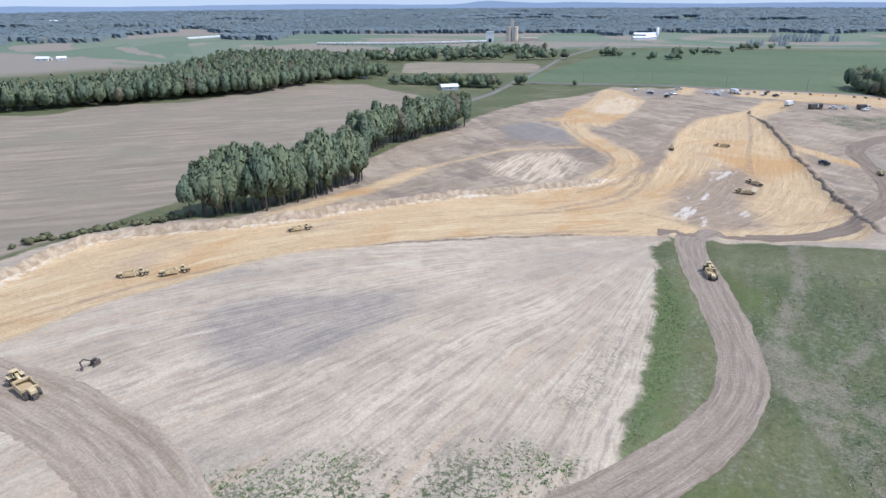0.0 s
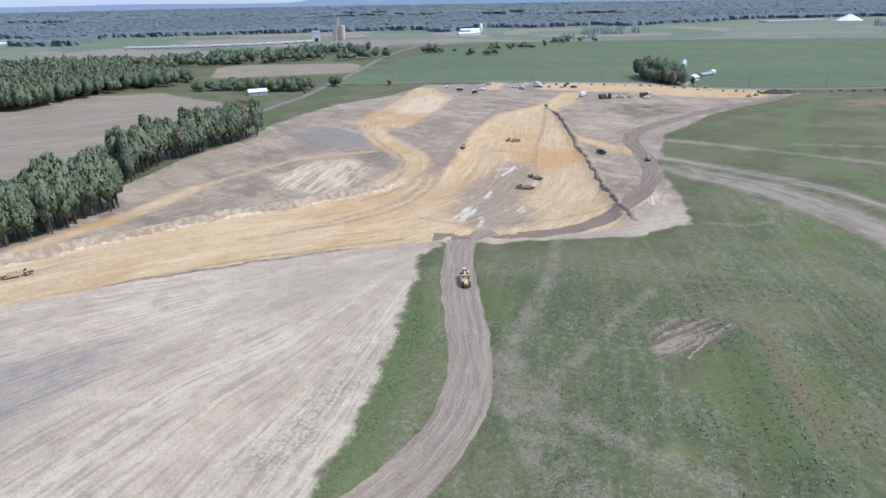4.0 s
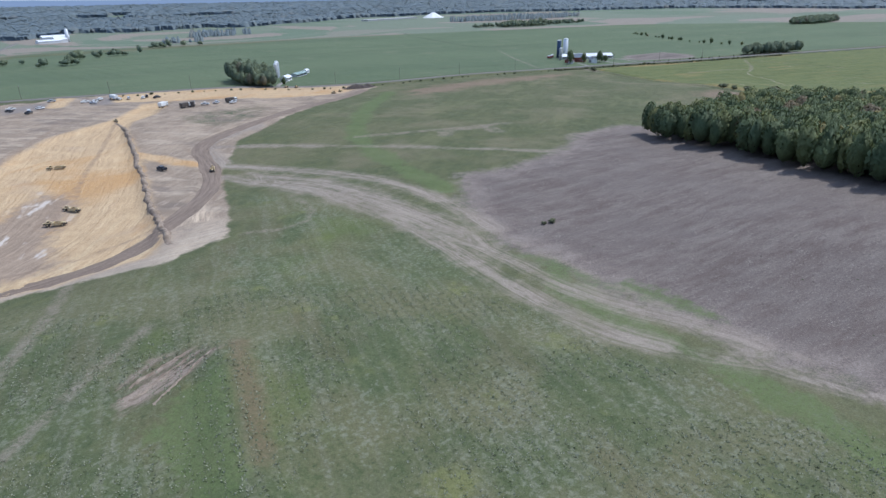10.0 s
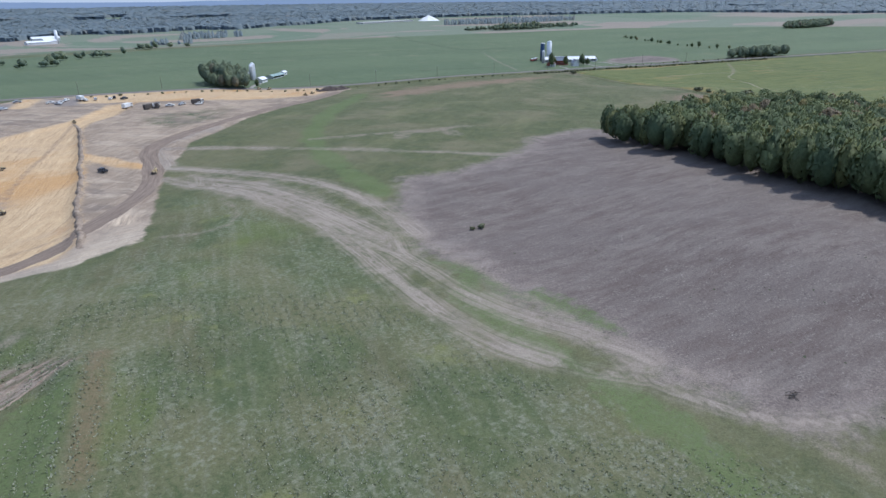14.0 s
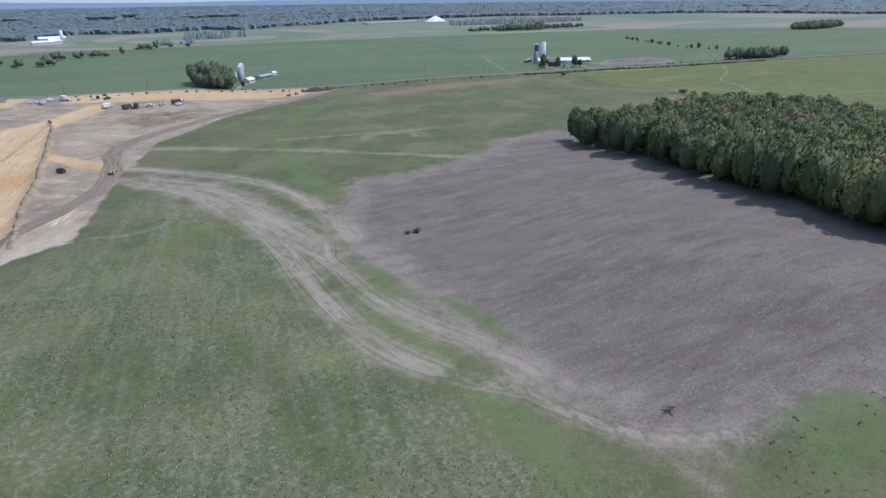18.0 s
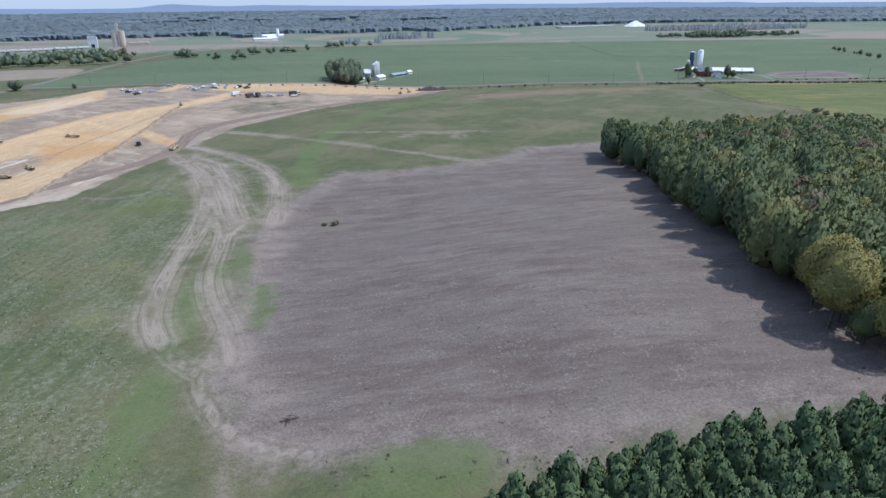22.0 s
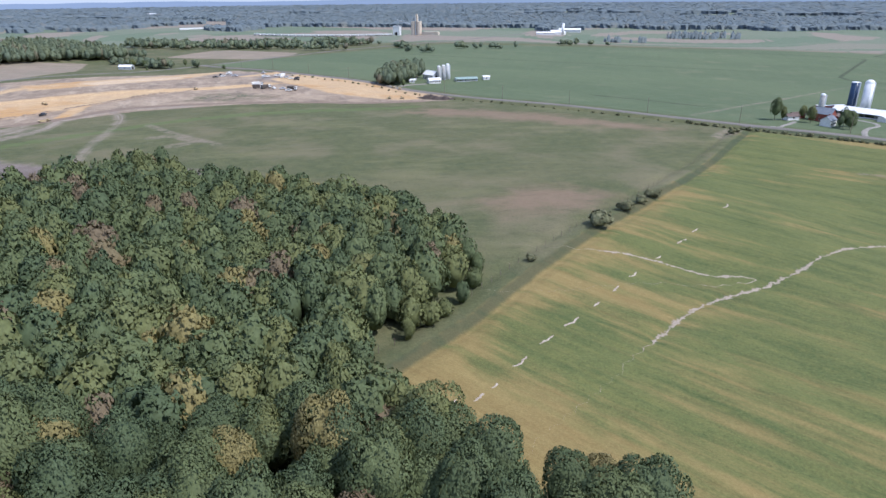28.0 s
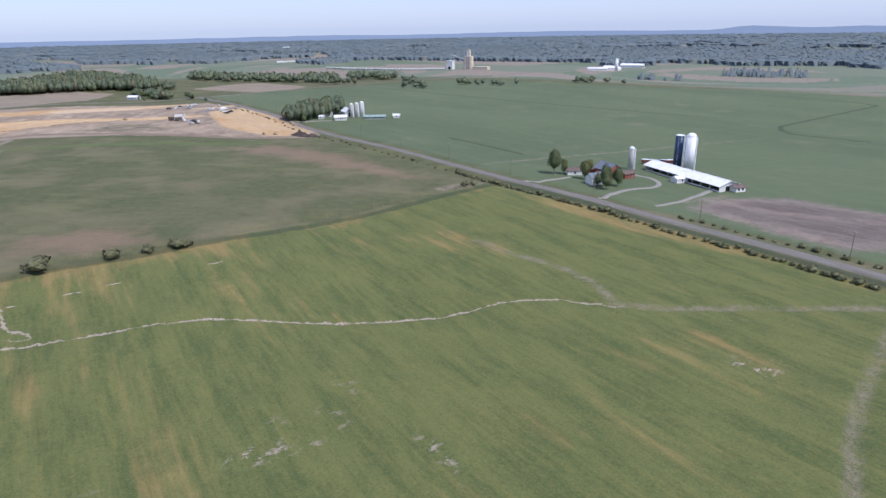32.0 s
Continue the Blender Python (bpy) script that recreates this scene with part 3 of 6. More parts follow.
sand = g.mix(g.ramp(ss, 0.57, 0.7, 0.0, 0.6), sand, (0.58, 0.445, 0.285))
sand = g.mix(g.ramp(ss, 0.48, 0.3, 0.0, 0.7), sand, (0.235, 0.155, 0.092))
wheel = g.math("ADD", g.math("MULTIPLY", g.noise(1.0, 5, g.vec(g.math("MULTIPLY", flow, 0.65), run, 7.0), 0.72), 0.75), g.math("MULTIPLY", g.noise(0.25, 3, warp=0.6), 0.25))
sand = g.mix(g.math("MULTIPLY", up, g.ramp(wheel, 0.52, 0.72, 0.0, 0.55)), sand, (0.19, 0.13, 0.085))
band = g.noise(1.0, 5, g.vec(g.math("MULTIPLY", flow, 0.22), run, 3.0), 0.7)
sand = g.mix(g.math("MULTIPLY", g.math("SUBTRACT", 1.0, up), g.ramp(band, 0.5, 0.66, 0.0, 0.7)), sand, (0.56, 0.44, 0.27))
sand = g.mix(g.ramp(sc, 0.6, 0.75, 0.0, 0.5), sand, (0.33, 0.22, 0.13))
sand = g.mix(g.ramp(g.noise(0.022, 3, warp=0.5), 0.58, 0.72, 0.0, 0.5), sand, (0.32, 0.24, 0.175))
sand = g.mix(g.ramp(speck, 0.54, 0.72, 0.0, 0.45), sand, (0.6, 0.47, 0.31))
sand = g.mix(g.ramp(speck, 0.45, 0.3, 0.0, 0.45), sand, (0.22, 0.145, 0.085))
col = g.mix(g.ramp(g.math("MULTIPLY_ADD", wob, 4.0, g.math("MULTIPLY_ADD", wob2, 6.0, sd)), -2.5, 2.0), col, sand)
col = g.mix(g.math("MULTIPLY", g.ramp(g.math("MULTIPLY_ADD", wob, 8.0, g.math("MULTIPLY_ADD", wob2, 10.0, g.attr("pale"))), -3.0, 4.0), g.ramp(sb, 0.4, 0.56)), col, g.mix(mid, (0.47, 0.355, 0.24), (0.56, 0.45, 0.33)))
# raw bank along the cut
bd = g.math("ABSOLUTE", g.math("MULTIPLY_ADD", wob, 2.0, g.attr("bank")))
bank = g.math("MULTIPLY", g.ramp(bd, 3.4, 1.2), g.ramp(g.noise(0.7, 3), 0.4, 0.55))
col = g.mix(bank, col, g.mix(fine, (0.44, 0.37, 0.29), (0.64, 0.57, 0.48)))
col = g.mix(edge("greyfloor", 5.0, 14, 14), col, tone3(g.ramp(wheel, 0.35, 0.65), g.ramp(g.noise(0.16, 3, g.mapped((3, 1, 1), 55)), 0.56, 0.64), (0.23, 0.17, 0.12), (0.34, 0.255, 0.18), (0.5, 0.43, 0.36)))
# dark wheel ruts
rut = g.math("MULTIPLY", g.ramp(g.math("MULTIPLY_ADD", wob, 2.4, g.attr("rut")), -0.7, 0.5), g.ramp(mid, 0.3, 0.6, 0.2, 0.6))
col = g.mix(rut, col, g.mix(fine, (0.17, 0.12, 0.085), (0.27, 0.195, 0.135)))
# pale dusty tracks
tr = g.attr("track")
tv = g.noise(1.4, 3, g.vec(g.math("MULTIPLY", tr, 1.0), g.math("MULTIPLY", g.math("ADD", sp[0], sp[1]), 0.02)), 0.6)
trm = g.math("MULTIPLY", g.ramp(g.math("MULTIPLY_ADD", wob, 6.0, g.math("MULTIPLY_ADD", wob2, 8.0, tr)), -3.2, 3.2), g.ramp(g.math("MULTIPLY_ADD", tv, 0.7, g.math("MULTIPLY", mid, 0.5)), 0.36, 0.66, 0.15, 0.9))
col = g.mix(trm, col, g.mix(g.ramp(tv, 0.3, 0.7), (0.205, 0.166, 0.13), (0.31, 0.258, 0.206)))
fa = g.math("MULTIPLY", g.ramp(g.math("MULTIPLY_ADD", wob, 3.0, g.attr("faint")), -1.5, 1.0), g.ramp(g.math("MULTIPLY_ADD", fine, 0.5, g.math("MULTIPLY", mid, 0.5)), 0.4, 0.6, 0.05, 0.85))
col = g.mix(g.math("MULTIPLY", fa, 0.75), col, (0.245, 0.198, 0.158))
gd = g.math("SUBTRACT", g.math("MULTIPLY_ADD", g.noise(0.34, 3), 1.9, -0.6), g.math("ABSOLUTE", g.math("MULTIPLY_ADD", g.math("SUBTRACT", g.noise(1.1, 3), 0.5), 2.2, g.math("MULTIPLY_ADD", wob, 2.6, g.attr("gully")))))
gu = g.math("MULTIPLY", g.ramp(gd, -0.2, 0.15), g.ramp(mid, 0.24, 0.42))
scar = g.math("MULTIPLY", g.ramp(g.math("MULTIPLY_ADD", wob2, 10.0, g.attr("scar")), -2.0, 3.0), g.ramp(g.noise(0.38, 5, g.mapped((1.5, 1, 1), 70), 0.75), 0.54, 0.6))
gu = g.math("MAXIMUM", gu, scar)
# eroded flank of the spoil heap: pale ridgelets over darker grooves, and a rusty weed strip along its crest
hs_ = g.noise(0.62, 4, g.mapped((7, 1, 1), 17), 0.7, 0.3)
heap_m = g.math("MULTIPLY", g.ramp(g.math("MULTIPLY_ADD", wob, 4.0, g.attr("heapscar")), -1.6, 1.2), g.ramp(hs_, 0.4, 0.5, 0.25, 1.0))
col = g.mix(heap_m, col, g.mix(g.ramp(hs_, 0.42, 0.6), (0.12, 0.095, 0.068), (0.265, 0.21, 0.16)))
col = g.mix(g.math("MULTIPLY", g.ramp(g.math("MULTIPLY_ADD", wob, 5.0, g.attr("rust")), -1.5, 2.0), g.ramp(fine, 0.3, 0.6, 0.3, 0.75)), col, (0.145, 0.105, 0.062))
dl = g.ramp(g.math("ABSOLUTE", g.math("MULTIPLY_ADD", wob2, 2.0, g.attr("hedgeline"))), 2.6, 0.8, 0.0, 0.75)
col = g.mix(dl, col, (0.05, 0.062, 0.035))
col = g.mix(gu, col, g.mix(fine, (0.25, 0.2, 0.15), (0.41, 0.35, 0.275)))
col = g.mix(g.math("MULTIPLY", edge("dark", 1.0, 4, 4), 0.9), col, g.mix(mid, (0.06, 0.045, 0.04), (0.12, 0.09, 0.08)))
grain = g.ramp(fine, 0.2, 0.85, 0.8, 1.2)
g.bump(g.math("ADD", g.math("MULTIPLY", fine, 0.5), g.math("MULTIPLY", mid, 1.2)), 0.55, 0.5)
ground_mat = g.color(g.mix(1.0, col, g.vec(grain, grain, grain), "MULTIPLY"))

me = big_mesh("ground", np.stack([X, Y, Z], -1).reshape(-1, 3), quads, ground_mat)
ground = tagged(new("ground", me), "farmland and stripped earth of a construction site", "ground", kind="structure")


def ellipse(x, y, rx, ry, n=14, turn=0.0):
    c, s = math.cos(radians(turn)), math.sin(radians(turn))
    return [(x + rx * math.cos(a) * c - ry * math.sin(a) * s, y + rx * math.cos(a) * s + ry * math.sin(a) * c) for a in np.linspace(0, 6.283, n)[:-1]]


def widest(*lines):
    """Depth inside the widest of some lines of given half width."""
    return np.max([half - to_line(X, Y, ln) for ln, half in lines], 0)


def areas(*outlines):
    return np.max([inside(X, Y, o) for o in outlines], 0)


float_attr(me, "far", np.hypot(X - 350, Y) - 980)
float_attr(me, "lush", areas([(62, 592), (390, 452), (612, 360), (800, 290), (1600, -40), (1700, 200), (1300, 700), (700, 900), (250, 930), (100, 650)]))
float_attr(me, "weedy", areas(WEEDY))
float_attr(me, "crop", areas(CROP))
float_attr(me, "stubble", areas(STRAW, TAN))
float_attr(me, "brown", areas(BROWN, [(702, 340), (714, 366), (742, 380), (800, 362), (790, 322), (765, 308), (735, 322)]))
float_attr(me, "ochre", areas([(494, 48), (503, 34), (520, 26), (545, 8), (570, 0), (548, 34), (524, 62), (508, 72)], ellipse(634, 250, 26, 11, 14, 8), [(640, 330), (690, 282), (760, 292), (720, 305)]))
float_attr(me, "fresh", np.maximum(areas(STRIP_GREEN, [(196, 69), (202.5, 66), (197, 41), (192, 40)], [(196, 98), (202, 89), (196, 72)], [(199, -12), (203, -4), (214, -7), (218, -14), (208, -20)], ellipse(208, -13, 12, 6), [(111.6, 100.5), (101.2, 96.3), (95.4, 88.7), (93.2, 79.6), (91.5, 66.7), (96, 62), (106, 82.9), (112.5, 97.8)]), widest((GREEN_BAND, 5.5), (GREEN_DITCH, 3.5))))
float_attr(me, "site", areas(SITE))
float_attr(me, "tuft", np.maximum(areas([(-30, 66), (-10, 72), (14, 74), (22, 70), (10, 55), (-30, 52)], [(25, 84), (38, 108), (42, 122), (32, 104), (18, 84)]), areas([(226, 384), (284, 386), (262, 346), (226, 334), (216, 348)])))
float_attr(me, "bank", side_of(X, Y, (BANK,)))
float_attr(me, "pale", areas(SAND_HILL, [(86, 372), (112, 440), (132, 470), (136, 440), (112, 376)], [(128, 196), (142, 200), (160, 214), (150, 186)], [(106, 242), (92, 220), (78, 203), (87, 199), (101, 223)]))
float_attr(me, "sand", np.maximum(areas(SAND, SAND_STRIP, SAND_UPPER), widest((S_CURVE, 6.5), (SAND_WAY, 3.2), ([(-11, 250), (4, 264), (28, 284), (49, 288), (66, 288)], 0.7), ([(168, 300), (182, 268)], 4), ([(181, 481), (197, 516)], 6))))
float_attr(me, "flow", side_of(X, Y, (S_CURVE, FLOW)))
float_attr(me, "greyfloor", areas(GREY_FLOOR))
float_attr(me, "rut", widest(*((ln, 0.9) for ln in RUTS)))
float_attr(me, "track", np.maximum(areas([(183, 216), (192, 238), (204, 205), (206, 160), (206, 122), (197, 108), (192, 103), (190, 130), (190, 165)]) * 0.6, widest((TRACK_OUT, 3.6), (TRACK_IN, 3.4), ([(175, 52), (176.5, 42), (178.5, 36), (182, 29)], 2.3), (TRACK_TAIL, 1.4), (TRACK_MID, 2.6), (TRACK_THIN, 1.7), ([(190, 262), (200, 300), (240, 320)], 5))))
float_attr(me, "faint", widest((TRACK_OUT_FADE, 1.0), (TRACK_LOOP, 0.7), (TRACK_WEED, 1.5), (TRACK_CROSS, 1.1), ([(65, 106), (63, 88), (63, 70), (66, 30)], 4.0), ([(66, 98), (72, 82), (84, 66)], 1.8), (PALE_STRIP, 2.2), (PALE_END, 2.0), (GULLY_N, 1.3), (GULLY_E, 1.4), (GULLY_S, 1.2), ([(293, 222), (300, 230), (322, 222), (317, 208)], 4.0),
                             ([(588, 318), (597, 336)], 4.5), ([(712, 360), (735, 350), (785, 352)], 3.5), ([(716, 336), (760, 318)], 3), ([(700, 350), (716, 372)], 2), ([(578, 380), (638, 458), (712, 548)], 1.6)))
float_attr(me, "gully", side_of(X, Y, (GULLY, WASH_BRANCH)))
float_attr(me, "scar", np.maximum(widest(([(648, 94), (650, 101), (655, 109)], 1.3), ([(664, 117), (667, 123), (671, 128)], 1.6), ([(660.5, 131), (667, 128)], 1.2), ([(665.5, 139.5), (671.5, 137)], 1.5), ([(661, 151), (674, 147)], 1.1),
                                         ([(692, 142), (706, 134)], 1.0)), areas([(740, 200), (742, 208), (752, 211), (750, 204)], [(604, 247), (610, 252), (609, 247)])))
float_attr(me, "heapscar", areas([(112, 101), (103, 98.5), (97.5, 98), (92.5, 96.5), (94, 104), (101.8, 109), (108.5, 107.5)]))
float_attr(me, "rust", 2.2 - to_line(X, Y, [(115.5, 101), (111.5, 90), (106, 77), (103.5, 70)]))
float_attr(me, "dull", areas(BOWL, [(150, 470), (152, 500), (190, 506), (180, 482)], [(200, 468), (205, 506), (250, 488), (246, 460)], [(31, 306), (32, 338), (49, 342), (68, 319), (62, 297)]))
float_attr(me, "blush", areas([(484, 158), (496, 180), (512, 192), (539, 187), (528, 160), (500, 150)], [(390, 345), (535, 324), (575, 330), (480, 365), (400, 380)]))
float_attr(me, "hedgeline", side_of(X, Y, FIELD_LINES))
float_attr(me, "dark", areas([(376, 424), (392, 432), (406, 424), (402, 414), (384, 414)]))


# ---- roads as draped ribbons -----------------------------------------------
def ribbon(name, line, half, mat, label, category, lift=0.1, cols=9, crown=0.08, fray=0.0, seed=1, cell=3.0):
    rnd = np.random.RandomState(seed)
    p = np.array(line, float)
    s = np.r_[0, np.cumsum(np.hypot(*np.diff(p, axis=0).T))]
    t = np.linspace(0, s[-1], max(int(s[-1] / cell), 4))
    cx, cy = np.interp(t, s, p[:, 0]), np.interp(t, s, p[:, 1])
    dx, dy = np.gradient(cx), np.gradient(cy)
    n = np.hypot(dx, dy)
    k = np.linspace(-1, 1, cols)
    wide = half + fray * np.convolve(rnd.randn(len(t) + 4), np.ones(5) / 5, "valid")
    vx = cx[:, None] - (dy / n)[:, None] * k * wide[:, None]
    vy = cy[:, None] + (dx / n)[:, None] * k * wide[:, None]
    vz = ground_height(vx, vy) + lift + crown * (1 - k ** 2)
    vz[:, 0] -= lift + 0.25
    vz[:, -1] -= lift + 0.25
    i = np.arange(len(t) * cols).reshape(len(t), cols)
    q = np.stack([i[:-1, :-1], i[:-1, 1:], i[1:, 1:], i[1:, :-1]], -1).reshape(-1, 4)[:, ::-1]
    me = big_mesh(name, np.stack([vx, vy, vz], -1).reshape(-1, 3), q, mat)
    float_attr(me, "across", np.broadcast_to(k, vx.shape))
    float_attr(me, "along", np.broadcast_to(t[:, None], vx.shape))
    return tagged(new(name, me), label, category, kind="structure")


def rutted(name, a, b, c, wheels=5.0):
    n = Nodes(name, 0.95)
    u, v = n.attr("across"), n.attr("along")
    r = n.noise(1.0, 4, n.vec(n.math("MULTIPLY", u, wheels), n.math("MULTIPLY", v, 0.05)), 0.65)
    r2 = n.noise(1.0, 3, n.vec(n.math("MULTIPLY", u, wheels * 4), n.math("MULTIPLY", v, 0.12)), 0.65)
    k = n.mix(n.ramp(r, 0.32, 0.66), a, b)
    k = n.mix(n.ramp(r2, 0.5, 0.75, 0.0, 0.7), k, c)
    f = n.ramp(n.noise(2.0, 3), 0.2, 0.8, 0.82, 1.18)
    n.bump(n.math("ADD", r, n.math("MULTIPLY", r2, 0.6)), 0.7, 0.25)
    return n.color(n.mix(1.0, k, n.vec(f, f, f), "MULTIPLY"))


haul_mat = rutted("haul_road_dirt", (0.19, 0.145, 0.11), (0.28, 0.222, 0.17), (0.37, 0.308, 0.245))
loop_mat = rutted("haul_loop_dirt", (0.14, 0.104, 0.08), (0.225, 0.17, 0.128), (0.31, 0.24, 0.175))
west_mat = rutted("west_haul_dirt", (0.225, 0.17, 0.12), (0.33, 0.26, 0.195), (0.4, 0.335, 0.26), 4.0)
tarmac = rutted("worn_tarmac", (0.135, 0.124, 0.108), (0.18, 0.166, 0.146), (0.21, 0.195, 0.172), 2.0)
gravel = rutted("gravel_drive", (0.2, 0.185, 0.16), (0.28, 0.26, 0.23), (0.34, 0.32, 0.29), 3.0)
ribbon("haul_road", HAUL, 5.0, haul_mat, "rutted brown dirt haul road between low berms", "road", fray=0.5, cols=15, seed=2, cell=1.5)
ribbon("haul_road", HAUL_LOOP, 4.6, loop_mat, "dark rutted haul road curving through the cut", "road", fray=0.7, cols=11, seed=3)
ribbon("haul_road", HAUL_WEST, 7.0, west_mat, "tan haul road across the stripped field", "road", lift=0.2, fray=0.15, cols=15, seed=4, cell=1.2, crown=0.04)
ribbon("highway", HIGHWAY, 3.3, tarmac, "straight grey country highway", "road", lift=0.25, seed=5)
ribbon("side_road", SIDE_ROAD, 3.2, tarmac, "narrow grey side road between fields", "road", lift=0.25, seed=6)
ribbon("farm_drive", smooth([(618, 348), (628, 358), (636, 372)]), 1.5, gravel, "gravel farm drive off the highway", "road", lift=0.14, fray=0.3, seed=7)
ribbon("farm_drive", smooth([(664, 334), (666, 348), (672, 362), (684, 376), (676, 392), (664, 396)]), 1.5, gravel, "gravel farm drive off the highway", "road", lift=0.14, fray=0.3, seed=8)
ribbon("farm_drive", smooth([(690, 336), (700, 352), (708, 384)]), 1.4, gravel, "pale concrete cattle lane", "road", lift=0.14, fray=0.2, seed=9)
ribbon("farm_drive", smooth([(340, 466), (352, 480), (362, 488)]), 2.0, gravel, "gravel farm drive off the highway", "road", lift=0.14, fray=0.3, seed=10)


# ---- raw earth banks -------------------------------------------------------
def earth_bank(name, line, profile, mat, label, seed, cell=1.3, wander=0.5):
    """An uneven ridge along a line; the profile gives offset to the right and height."""
    rnd = np.random.RandomState(seed)
    p = np.array(line, float)
    s = np.r_[0, np.cumsum(np.hypot(*np.diff(p, axis=0).T))]
    t = np.linspace(0, s[-1], int(s[-1] / cell))
    cx, cy = np.interp(t, s, p[:, 0]), np.interp(t, s, p[:, 1])
    ux, uy = np.gradient(cx), np.gradient(cy)
    n = np.hypot(ux, uy)
    off, up = np.array(profile).T
    kink = np.convolve(rnd.randn(len(t) + 6), np.ones(7) / 7, "valid")[:, None] * 2.2 * wander
    o = off + kink + 0.3 * wander * rnd.randn(len(t), len(off))
    vx, vy = cx[:, None] + (uy / n)[:, None] * o, cy[:, None] - (ux / n)[:, None] * o
    lift = up * (1 + 0.3 * np.convolve(rnd.randn(len(t) + 4), np.ones(5) / 5, "valid")[:, None] * 2) + (up > 0.3) * 0.16 * rnd.randn(len(t), len(off))
    lift = np.where(up > 0, lift * np.minimum(1, np.minimum(t, t[-1] - t) / min(8, 0.3 * t[-1]))[:, None], up)
    i = np.arange(vx.size).reshape(vx.shape)
    q = np.stack([i[:-1, :-1], i[1:, :-1], i[1:, 1:], i[:-1, 1:]], -1).reshape(-1, 4)[:, ::-1]
    return tagged(new(name, big_mesh(name, np.stack([vx, vy, ground_height(vx, vy) + lift], -1).reshape(-1, 3), q, mat, flat=True)), label, "earth bank", kind="structure")


damp_earth = plain("damp_brown_earth", (0.17, 0.125, 0.09), (0.29, 0.228, 0.17), 0.5, 0.95, 0, 0.3)
dry_earth = plain("crumbled_pale_earth", (0.28, 0.205, 0.135), (0.42, 0.33, 0.235), 0.5, 0.95, 0, 0.25)
pale_earth = plain("bleached_sandy_earth", (0.3, 0.245, 0.185), (0.43, 0.37, 0.295), 0.6, 0.95, 0, 0.25)
black_earth = plain("dark_peaty_earth", (0.04, 0.032, 0.028), (0.085, 0.066, 0.055), 0.4, 0.95, 0, 0.3)
earth_bank("cut_bank", CUT[::-1][1:], [(-0.8, -0.3), (-0.4, 0.2), (0.0, 0.55), (0.5, 0.6), (1.1, 0.3), (2.0, -0.25)], damp_earth, "steep brown earth bank along the deep cut", 3)
earth_bank("cut_bank", [(-20, 161), (8, 169), (32, 176), (60, 186)], [(-0.9, -0.2), (-0.3, 0.26), (0.3, 0.22), (1.1, -0.15)], damp_earth, "low brown earth lip along the sand", 4)
earth_bank("cut_bank", BANK, [(-2.2, -0.3), (-0.8, 0.9), (0.2, 1.2), (1.4, 0.2), (2.4, -0.3)], dry_earth, "crumbling pale bank above the sand", 5)
earth_bank("soil_heap", [(376, 424), (386, 422), (396, 420), (406, 424)], [(-5, -0.3), (-3, 1.2), (0, 2.2), (3, 1.1), (5, -0.3)], black_earth, "long heap of dark topsoil beside the highway", 6, 1.0)
earth_bank("spoil_ridge", [(97, 94.5), (99.5, 96.5), (103, 98.5), (107, 100.3), (111.5, 101.5)], [(-0.45, -0.2), (-0.2, 0.08), (0.0, 0.2), (0.2, 0.06), (0.45, -0.2)], damp_earth, "eroded brown lip of the grassed spoil mound", 7, 0.5, 0.3)
for k, (x, y, ln) in enumerate(((104, 101.3, 8), (100.5, 102, 7), (104, 103.6, 9), (99, 104.3, 6), (105, 106, 7), (96.5, 100.4, 5))):
    earth_bank("spoil_ridge", [(x - ln * 0.48, y - ln * 0.15), (x - ln * 0.1, y + 0.1), (x + ln * 0.48, y + ln * 0.15)], [(-0.4, -0.15), (-0.15, 0.16), (0.1, 0.2), (0.45, -0.15)], damp_earth, "low eroded rib on the spoil mound", 20 + k, 0.5, 0.25)


for k, ((ax, ay), (bx, by)) in enumerate(WASHOUTS):
    earth_bank("washout", [(ax - 0.3, ay - 0.6), (ax * 0.5 + bx * 0.5 + 0.25, ay * 0.5 + by * 0.5), (bx + 0.3, by + 0.6)], [(-0.4, -0.1), (-0.16, 0.07), (0.14, 0.09), (0.4, -0.1)], pale_earth, "short pale washout in the crop rows", 40 + k, 0.4, 0.3)


